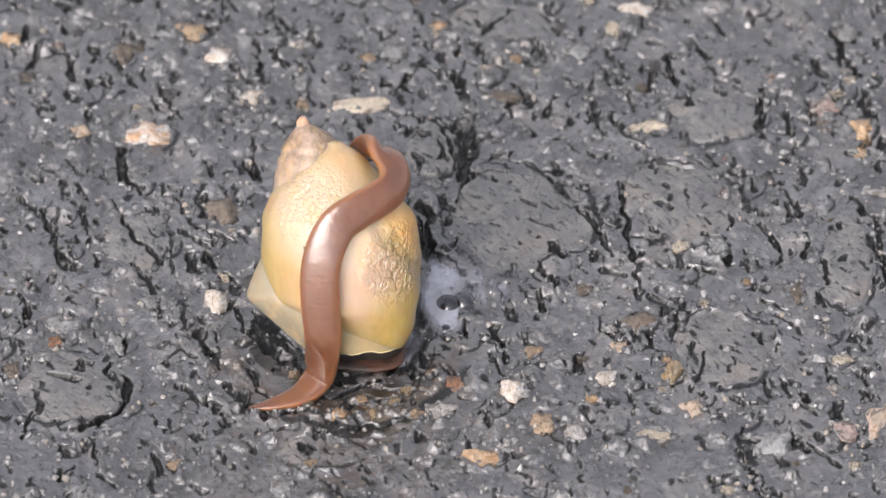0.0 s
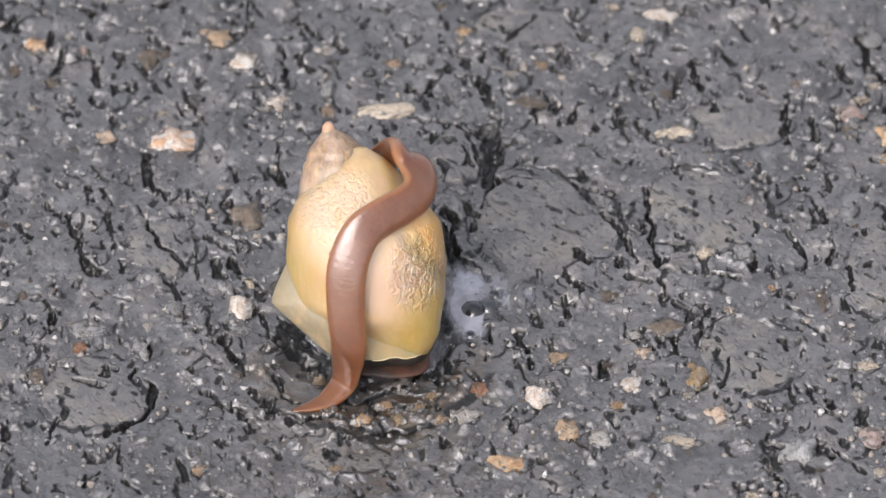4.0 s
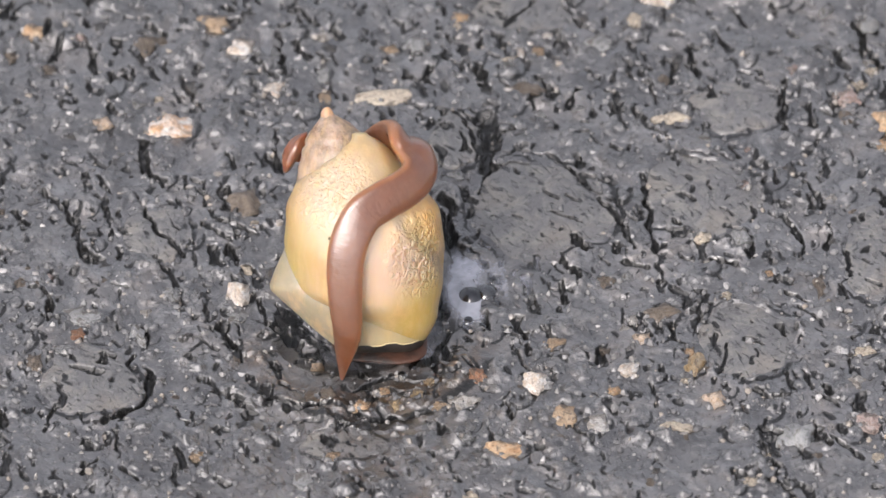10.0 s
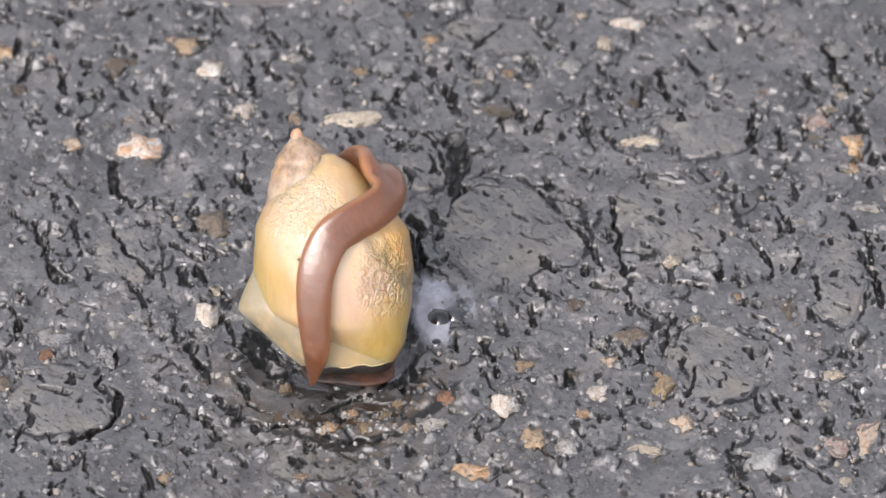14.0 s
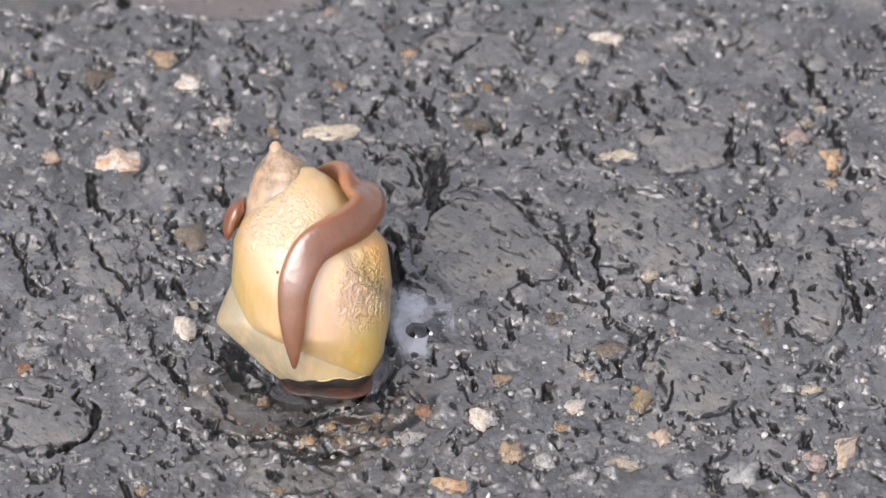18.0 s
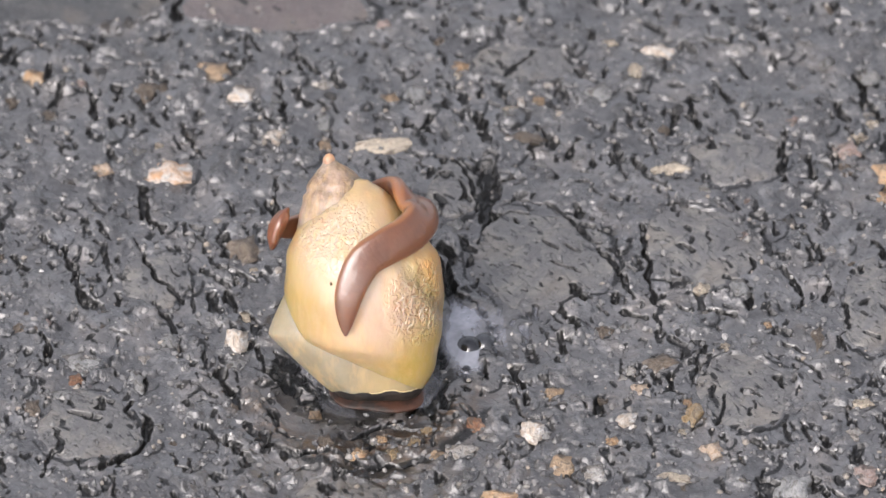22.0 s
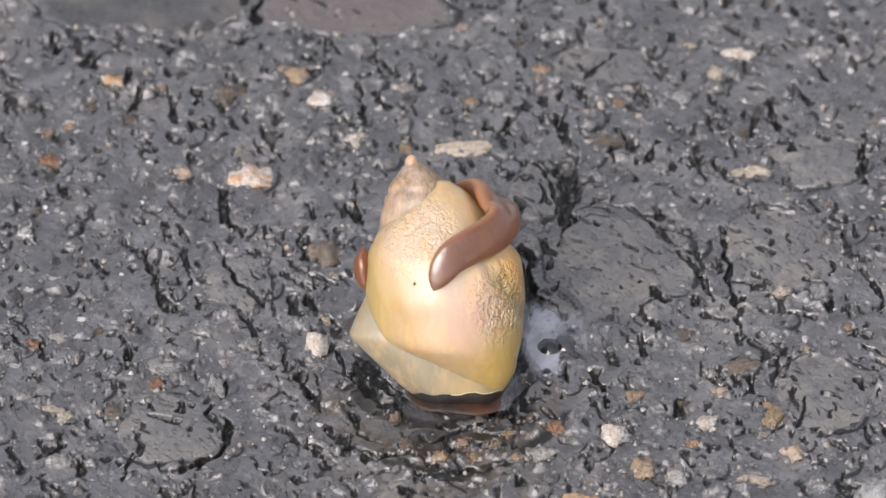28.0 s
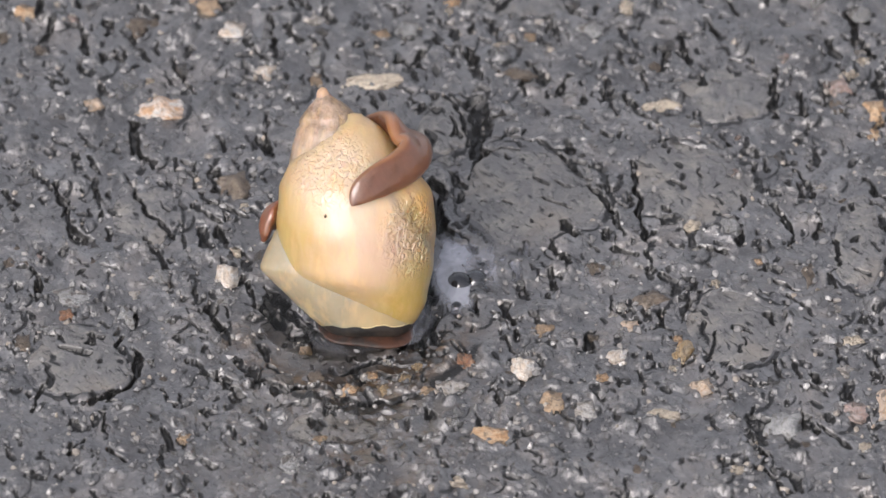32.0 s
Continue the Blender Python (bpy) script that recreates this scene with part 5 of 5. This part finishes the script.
def blob(rx, ry, rz, seed, rough=0.12, n=2):
    bm = bmesh.new()
    bmesh.ops.create_icosphere(bm, subdivisions=n, radius=1)
    for v in bm.verts:
        k = 1 + rough * noise.noise(v.co * 1.7 + Vector((seed, 0, seed * 3)))
        v.co = Vector((v.co.x * rx, v.co.y * ry, v.co.z * rz)) * k
    return bm


def boxy(bm):
    """Squared off in plan."""
    for v in bm.verts:
        d = Vector((v.co.x, v.co.y)).normalized() if v.co.xy.length > 1e-9 else Vector((1, 0))
        k = (abs(d.x) ** 3.4 + abs(d.y) ** 3.4) ** (-1 / 3.4)
        v.co.x, v.co.y = v.co.x * k, v.co.y * k
    return bm


def bm_mesh(name, bm, material, smooth=True):
    me = bpy.data.meshes.new(name)
    bm.to_mesh(me)
    bm.free()
    me.materials.append(material)
    me.polygons.foreach_set("use_smooth", [smooth] * len(me.polygons))
    return me


snail = tagged(new("snail"), "small snail in an amber shell sitting in shallow water", "snail")
snail.matrix_basis = SNAIL
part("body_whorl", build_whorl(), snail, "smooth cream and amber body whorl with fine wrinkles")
spire = part("spire", build_spire(), snail, "greyish tan spire of the shell")
part("apex", bm_mesh("apex", blob(0.44 * MM, 0.6 * MM, 0.44 * MM, 8, 0.1, 3), APEX), spire, "small pinkish orange tip", pose(-75 * PX * MM, 384 * PX / 0.966 * MM, -16 * PX * MM))
part("lip", build_lip(), snail, "thin greyish translucent flared lip")
part("rim", build_rim(), snail, "pale thin edge of the shell")
# an added dark plug that paints the shaded gap under the shell's rim
plug_m = SNAIL.inverted() @ pose((BASE[0] + 0.85) * MM, (BASE[1] + 2.75) * MM, 0.5 * MM)
part("mantle", bm_mesh("mantle", boxy(blob(3.3 * MM, 2.75 * MM, 1.5 * MM, 4, 0.06, 4)), MOUTH_SHADE), snail, "blackish plug standing for the shade in the mouth of the shell", plug_m)
foot_m = SNAIL.inverted() @ pose((BASE[0] + 0.9) * MM, (BASE[1] + 2.35) * MM, -0.16 * MM)
part("foot", bm_mesh("foot", boxy(blob(3.4 * MM, 3.0 * MM, 0.55 * MM, 2, 0.08, 4)), FOOT), snail, "dark reddish brown wet foot", foot_m)
part("speck", bm_mesh("speck", blob(0.1 * MM, 0.13 * MM, 0.08 * MM, 5), DARK), snail, "tiny dark speck", pose(-2.81 * MM, 8.13 * MM, 4.2 * MM))

SWAY = ((0, 0.0), (3.5, 0.05), (6, 0.12), (9, 0.25), (13, 0.3), (19, 0.4), (23, 0.62), (26, 0.82), (28.5, 1.0), (32, 1.0))


def snail_pose(t):
    g = eased(SWAY, t)
    return pose(0, 0, 0.12 * g * MM) @ SNAIL @ pose(0, 0, 0, -4.0 * g, 4.3 * g, -2.1 * g)


# ---- the leech: rigid rings that slide along one trail over the shell ----
TRAIL = np.array([
    (-6.40, -3.48, 3.54),
    (-4.75, -3.25, 3.20),
    (-3.00, -2.81, 2.44),
    (-1.90, -1.85, 1.60),
    (-1.68, -0.45, 2.60),
    (-1.54, 1.63, 4.24),
    (-1.70, 4.09, 5.03),
    (-1.74, 6.43, 5.34),
    (-1.42, 8.26, 5.33),
    (-0.55, 9.95, 5.04),
    (0.85, 10.85, 4.45),
    (2.10, 11.40, 3.75),
    (3.10, 12.05, 3.00),
    (3.42, 12.85, 2.25),
    (3.05, 13.70, 1.50),
    (2.30, 14.15, 0.50),
    (1.40, 14.05, -1.10),
    (0.32, 12.95, -3.00),
    (-1.46, 11.37, -4.00),
    (-3.24, 10.69, -3.80),
    (-4.43, 10.93, -3.20),
    (-5.22, 11.06, -2.40),
    (-5.93, 10.84, -1.40),
    (-6.37, 10.21, -0.40),
    (-6.45, 9.25, 0.30),
    (-6.33, 8.28, 0.80),
    (-6.13, 7.09, 1.10),
])
HOOK = np.array([
    (3.00, 12.00, 3.00),
    (3.40, 12.60, 2.20),
    (3.05, 13.15, 1.40),
    (2.35, 13.40, 0.30),
    (1.50, 13.30, -1.20),
    (0.32, 12.46, -3.00),
])  # the bend behind the shell's shoulder, as it sinks
DIP = np.array([
    (-1.95, -5.40, -0.35),
    (-1.90, -4.36, 0.20),
    (-1.85, -3.20, 0.78),
    (-1.80, -1.85, 1.60),
])  # the hind end, hanging straight down into the water
TAIL = ((0, 0.30), (3, 1.30), (6, 2.50), (8, 3.10), (10, 5.00), (13, 6.00), (16, 7.50), (19, 11.30), (23, 14.40), (26, 16.35), (29, 17.20), (32, 18.20))
EARLY_HEAD = ((0, 30.9), (6, 33.9))
# seconds, middle of the front sucker beside the shell (across, along, towards the front) and its lean in degrees
SUCKER = (
    (0, -2.60, 12.4, -3.7, 20), (6, -2.90, 12.6, -3.7, 20), (8, -4.00, 12.8, -3.0, 25), (9, -4.75, 12.7, -1.6, 32), (10, -5.05, 12.9, -1.4, 26), (11, -5.40, 13.2, -1.2, 16),
    (12, -3.30, 12.7, -3.4, 20), (16, -4.10, 11.9, -2.6, 20), (17, -5.00, 11.3, -1.6, 20), (18, -5.55, 10.8, -0.8, 20), (19, -5.75, 11.25, -0.8, 22), (20, -5.75, 11.3, -0.8, 24),
    (21, -5.95, 11.1, -0.8, 17), (22, -6.1, 11.0, -0.8, 19), (23, -6.1, 10.7, -0.8, 19), (24, -6.0, 10.1, -0.8, 12), (25, -5.75, 9.4, -0.8, 3), (26, -5.75, 9.1, -0.8, 2),
    (28, -5.70, 8.3, -0.8, -8), (29, -5.70, 8.0, -0.8, -8), (30, -5.8, 7.8, -0.8, -4), (31, -6.05, 7.4, -0.6, 8), (32, -6.0, 7.0, -0.6, 18),
)
RINGS = 240


def dense_trail(knots):
    out = []
    n = len(knots)
    for i in range(n - 1):
        p0, p1, p2, p3 = knots[max(i - 1, 0)], knots[i], knots[i + 1], knots[min(i + 2, n - 1)]
        for u in np.arange(20) / 20:
            out.append(0.5 * (2 * p1 + (p2 - p0) * u + (2 * p0 - 5 * p1 + 4 * p2 - p3) * u * u + (3 * p1 - p0 - 3 * p2 + p3) * u ** 3))
    out.append(knots[-1])
    return np.array(out)


TRACK = dense_trail(TRAIL)
TRACK_LOW = dense_trail(np.concatenate([TRAIL[:12], HOOK, TRAIL[12 + len(HOOK):]])) - TRACK
TRACK_DIP = dense_trail(np.concatenate([DIP, TRAIL[len(DIP):]])) - TRACK
ARC = np.concatenate([[0], np.cumsum(np.linalg.norm(np.diff(TRACK, axis=0), axis=1))])


def eased(table, t, column=1):
    return float(np.interp(t, [r[0] for r in table], [r[column] for r in table]))


BEHIND = 34.7  # how far along the trail the body leaves it for the sucker
COURSES = {}


def sucker_place(t):
    p = Vector([eased(SUCKER, t, k) for k in (1, 2, 3)]) * MM
    return (snail_pose(t).inverted() @ SNAIL @ p) / MM


def course(t):
    """The body's line at t: its points, and how far along each one lies."""
    if t not in COURSES:
        low, dip = min(1, max(0, (t - 9) / 13)), min(1, max(0, (t - 4.5) / 3.0))
        line = (TRACK + TRACK_LOW * low + TRACK_DIP * dip)[ARC <= BEHIND]
        p0, p2 = Vector(line[-1]), sucker_place(t)
        p1 = Vector((min(p2.x + 1.6, -2.6), p2.y - 0.4, -3.6))
        bend = np.array([p0 * (1 - u) ** 2 + p1 * 2 * u * (1 - u) + p2 * u * u for u in np.arange(1, 21) / 20])
        steps = np.linalg.norm(np.diff(np.concatenate([line[-1:], bend]), axis=0), axis=1)
        COURSES[t] = np.concatenate([line, bend]), np.concatenate([ARC[ARC <= BEHIND], ARC[ARC <= BEHIND][-1] + np.cumsum(steps)])
    return COURSES[t]


def head_at(t):
    if t >= 8:
        return float(course(t)[1][-1])
    return float(np.interp(t, [0, 6, 8], [EARLY_HEAD[0][1], EARLY_HEAD[1][1], course(8)[1][-1]]))


def on_trail(s, t):
    line, along = course(t)
    return Vector([float(np.interp(s, along, line[:, k])) for k in range(3)])


def outward(p):
    """Which way the flat back turns: outwards and to the front, and to the sky on the ground."""
    away = p - Vector((float(np.interp(p.y, PROFILE[:, 0], PROFILE[:, 1])), p.y - 0.6, 0))
    away = away.normalized() + Vector((0, 0, 1.1)) * min(1, max(0, (p.z + 2.6) / 3.2))
    k = min(1, max(0, (-1.5 - p.y) / 1.2))
    return away.normalized() * (1 - k) + (SNAIL.to_3x3().inverted() @ Vector((0, 0, 1))) * k


def trail_pose(s, t):
    p, a, b = on_trail(s, t), on_trail(max(s - 0.9, 0), t), on_trail(s + 0.9, t)
    along = (b - a).normalized()
    away = sum((outward(on_trail(max(s + d, 0), t)) for d in (-1.8, -1.2, -0.6, 0.0, 0.6, 1.2, 1.8)), Vector())
    across = away.cross(along).normalized()
    up = along.cross(across)
    return Matrix.Translation(p * MM) @ Matrix((along, across, up)).transposed().to_4x4()


def ring_girth(i):
    return float(np.interp(i * 63 / (RINGS - 1), [0, 2, 5, 8, 13, 20, 28, 46, 54, 60, 63], [0.24, 0.5, 0.8, 1.0, 1.2, 1.33, 1.42, 1.3, 1.06, 0.8, 0.6]))


def build_ring(i):
    r = ring_girth(i)
    bm = bmesh.new()
    bmesh.ops.create_uvsphere(bm, u_segments=20, v_segments=14, radius=1)
    for v in bm.verts:
        x, y, z = v.co.z, v.co.x, v.co.y
        v.co = Vector((x * (0.6 + 0.2 * r), y * r, math.copysign(abs(z) ** 0.48, z) * r * 0.42)) * MM
    me = bm_mesh("ring", bm, LEECH)
    skin = me.attributes.new("skin", "FLOAT_VECTOR", "POINT")
    co = np.array([v.co[:] for v in me.vertices])
    co[:, 0] += i * 28.5 / RINGS * MM
    skin.data.foreach_set("vector", co.ravel())
    me.attributes.new("margin", "FLOAT", "POINT").data.foreach_set("value", np.abs(co[:, 1]) / (r * MM))
    return me


leech = tagged(new("leech"), "glossy brown leech creeping over the snail shell", "leech")
leech.matrix_basis = pose(BASE[0] * MM, BASE[1] * MM, 0)
rings = [part("ring", build_ring(i), leech) for i in range(RINGS)]


def build_sucker():
    """The front sucker: a thin oval dish."""
    bm = blob(0.55 * MM, 1.5 * MM, 0.7 * MM, 11, 0.3, 3)
    for v in bm.verts:
        v.co.x -= 0.22 * MM * (1 - (v.co.y / (1.55 * MM)) ** 2)
    me = bm_mesh("sucker", bm, LEECH)
    me.attributes.new("skin", "FLOAT_VECTOR", "POINT").data.foreach_set("vector", np.array([v.co[:] for v in me.vertices]).ravel())
    return me


sucker = part("sucker", build_sucker(), leech, "reddish brown front sucker")


# ---- loose and half-sunk stones ----
def rock_bm(seed, n=2):
    r = random.Random(seed)
    bm = bmesh.new()
    bmesh.ops.create_icosphere(bm, subdivisions=n, radius=1)
    cuts = [(Vector((r.gauss(0, 1), r.gauss(0, 1), r.gauss(0, 0.7))).normalized(), r.uniform(0.5, 0.85)) for _ in range(7)]
    for v in bm.verts:
        for d, lim in cuts:
            over = v.co.dot(d) - lim
            if over > 0:
                v.co -= d * over * 0.85
        v.co *= 1 + 0.34 * noise.noise(v.co * 1.7 + Vector((seed, seed, 0))) + 0.3 * noise.noise(v.co * 4.2 + Vector((seed, 0, 9))) + 0.2 * noise.noise(v.co * 9 + Vector((0, seed, 4)))
    return bm


ROCKS = {}


def rock_mesh(kind, shape):
    if (kind, shape) not in ROCKS:
        ROCKS[kind, shape] = bm_mesh("stone", rock_bm(shape * 3 + 1, 3), STONES[kind])
    return ROCKS[kind, shape]


def build_slab(x, y, w, k, material):
    """The worn face of a broad stone, as far as it stands clear of the binder."""
    z = HEIGHT[w] + 0.012 - 0.12 * np.clip((0.55 - k) / 0.25, 0, 1)
    co = np.stack([GX[w] - x, GY[w] - y, z], -1).reshape(-1, 3)
    idx = np.arange(k.size).reshape(k.shape)
    keep = (k[:-1, :-1] > 0.3) & (k[1:, 1:] > 0.3) & (k[1:, :-1] > 0.3) & (k[:-1, 1:] > 0.3)
    quads = np.stack([idx[:-1, :-1], idx[:-1, 1:], idx[1:, 1:], idx[1:, :-1]], -1)[keep]
    used, back = np.unique(quads, return_inverse=True)
    me = mesh_of("flat_stone", co[used] * MM, back.reshape(-1, 4).tolist(), material)
    me.attributes.new("seam_shade", "FLOAT", "POINT").data.foreach_set("value", SEAM_SHADE[w].ravel()[used])
    return me


for (x, y, rx, ry, up, face), entry in zip(SLABS, MASKS):
    if entry and (entry[1] > 0.6).sum() > 20:
        part("flat_stone", build_slab(x, y, *entry, face), ground, m=pose(x * MM, y * MM, 0))
LOOKS = {"granite": "speckled white and orange", "tan": "dull tan", "orange": "rough orange", "white": "rough greyish white", "chalk": "bright white", "cream": "pale cream", "peach": "pale peach", "grey": "rough wet grey", "brown": "dull dark brown", "amber": "yellowish amber", "rust": "rusty red", "pink": "dull pinkish"}
for k, (x, y, rx, ry, rz, kind, turn) in enumerate(PEBBLES):
    z = sum(height(x + dx * rx * 0.9, y + dy * ry * 0.9) for dx, dy in ((1, 0), (-1, 0), (0, 1), (0, -1))) / 4
    m = pose(x * MM, y * MM, (z - 0.5 * rz) * MM, 0, 0, turn) @ Matrix.Diagonal((rx * 1.2 * MM, ry * 1.2 * MM, rz * 1.15 * MM, 1))
    if rx > 0.65 and kind in LOOKS:
        ob = new("stone", rock_mesh(kind, k % 7))
        ob.matrix_basis = m
        tagged(ob, LOOKS[kind] + " stone half sunk in the wet asphalt", "stone", "larger stones in the asphalt")
    else:
        part("stone", rock_mesh(kind, k % 7), ground, m=m)
kinds = ["dark"] * 7 + ["grey"] * 5 + ["brown"] * 3 + ["white", "white", "cream", "cream", "grey", "pink"]
for k in range(220):
    x, y = rng.uniform(-43, 38), rng.uniform(-31, 37)
    if math.hypot(x - SX, (y - SY)) < 6.5 or BELOW[int((y - Y0) / STEP), int((x - X0) / STEP)] > 0:
        continue
    r = rng.uniform(0.22, 0.5) if k % 4 else rng.uniform(0.4, 0.8)
    m = pose(x * MM, y * MM, (height(x, y) - 0.4 * r) * MM, 0, 0, rng.uniform(0, 180)) @ Matrix.Diagonal((r * rng.uniform(0.9, 1.5) * MM, r * MM, r * rng.uniform(0.5, 0.9) * MM, 1))
    part("stone", rock_mesh(rng.choice(kinds), k % 7), ground, m=m)


def build_grit():
    bm = bmesh.new()
    bmesh.ops.create_icosphere(bm, subdivisions=1, radius=1)
    ball = np.array([v.co[:] for v in bm.verts])
    tris = np.array([[v.index for v in f.verts] for f in bm.faces])
    bm.free()
    count, n = 9000, len(ball)
    x, y = nrng.uniform(-43, 38, count), nrng.uniform(-31, 37, count)
    open_ground = np.array([BELOW[int((b - Y0) / STEP), int((a - X0) / STEP)] < 0.05 for a, b in zip(x, y)]) | (nrng.random_sample(count) < 0.12)
    moat = np.array([AMBER[int((b - Y0) / STEP), int((a - X0) / STEP)] for a, b in zip(x, y)])
    open_ground &= nrng.random_sample(count) > moat * 0.9
    x, y = x[open_ground], y[open_ground]
    for a, b, rx, ry, rz, kind, turn in PEBBLES:  # a broken collar of grains round each stone
        n_round = int(10 + 8 * rx)
        ang, q, c, d = nrng.uniform(0, 2 * math.pi, n_round), nrng.uniform(0.85, 1.3, n_round), math.cos(radians(turn)), math.sin(radians(turn))
        u, v = np.cos(ang) * q * rx, np.sin(ang) * q * ry
        x, y = np.append(x, np.clip(a + c * u - d * v, -43, 38)), np.append(y, np.clip(b + d * u + c * v, -31, 37))
    count = len(x)
    r = 0.06 + nrng.random_sample(count) ** 3 * 0.26
    z = np.array([height(a, b) for a, b in zip(x, y)])
    co = ball[None] * nrng.uniform(0.6, 1.35, (count, n, 1)) * r[:, None, None] * nrng.uniform(0.7, 1.3, (count, 1, 3))
    co += np.stack([x, y, z - 0.1 * r], -1)[:, None]
    faces = (tris[None] + (np.arange(count) * n)[:, None, None]).reshape(-1, 3)
    return mesh_of("grit", (co * MM).reshape(-1, 3), faces, GRIT, smooth=False)


tagged(part("grit", build_grit(), ground), "fine wet grit stuck in the asphalt", kind="stuff")


# ---- movement ----
def motions():
    times = [i for i in range(0, 33)]
    walk(snail, [(t, snail_pose(t)) for t in times])
    home = leech.matrix_basis.inverted()
    for i, ring in enumerate(rings):
        rows = []
        for t in times:
            tail, head = eased(TAIL, t), head_at(t)
            s = tail + (head - tail) * (i / (RINGS - 1)) ** (1 + 0.55 * min(1, max(0, (t - 19) / 9)))  # the hind end draws together
            rows.append((t, home @ snail_pose(t) @ trail_pose(s, t)))
        walk(ring, rows)
    rows = []
    for t in times:
        rows.append((t, home @ snail_pose(t) @ Matrix.Translation(sucker_place(t) * MM) @ pose(0, 0, 0, 0, 0, -eased(SUCKER, t, 4))))
    walk(sucker, rows)


motions()
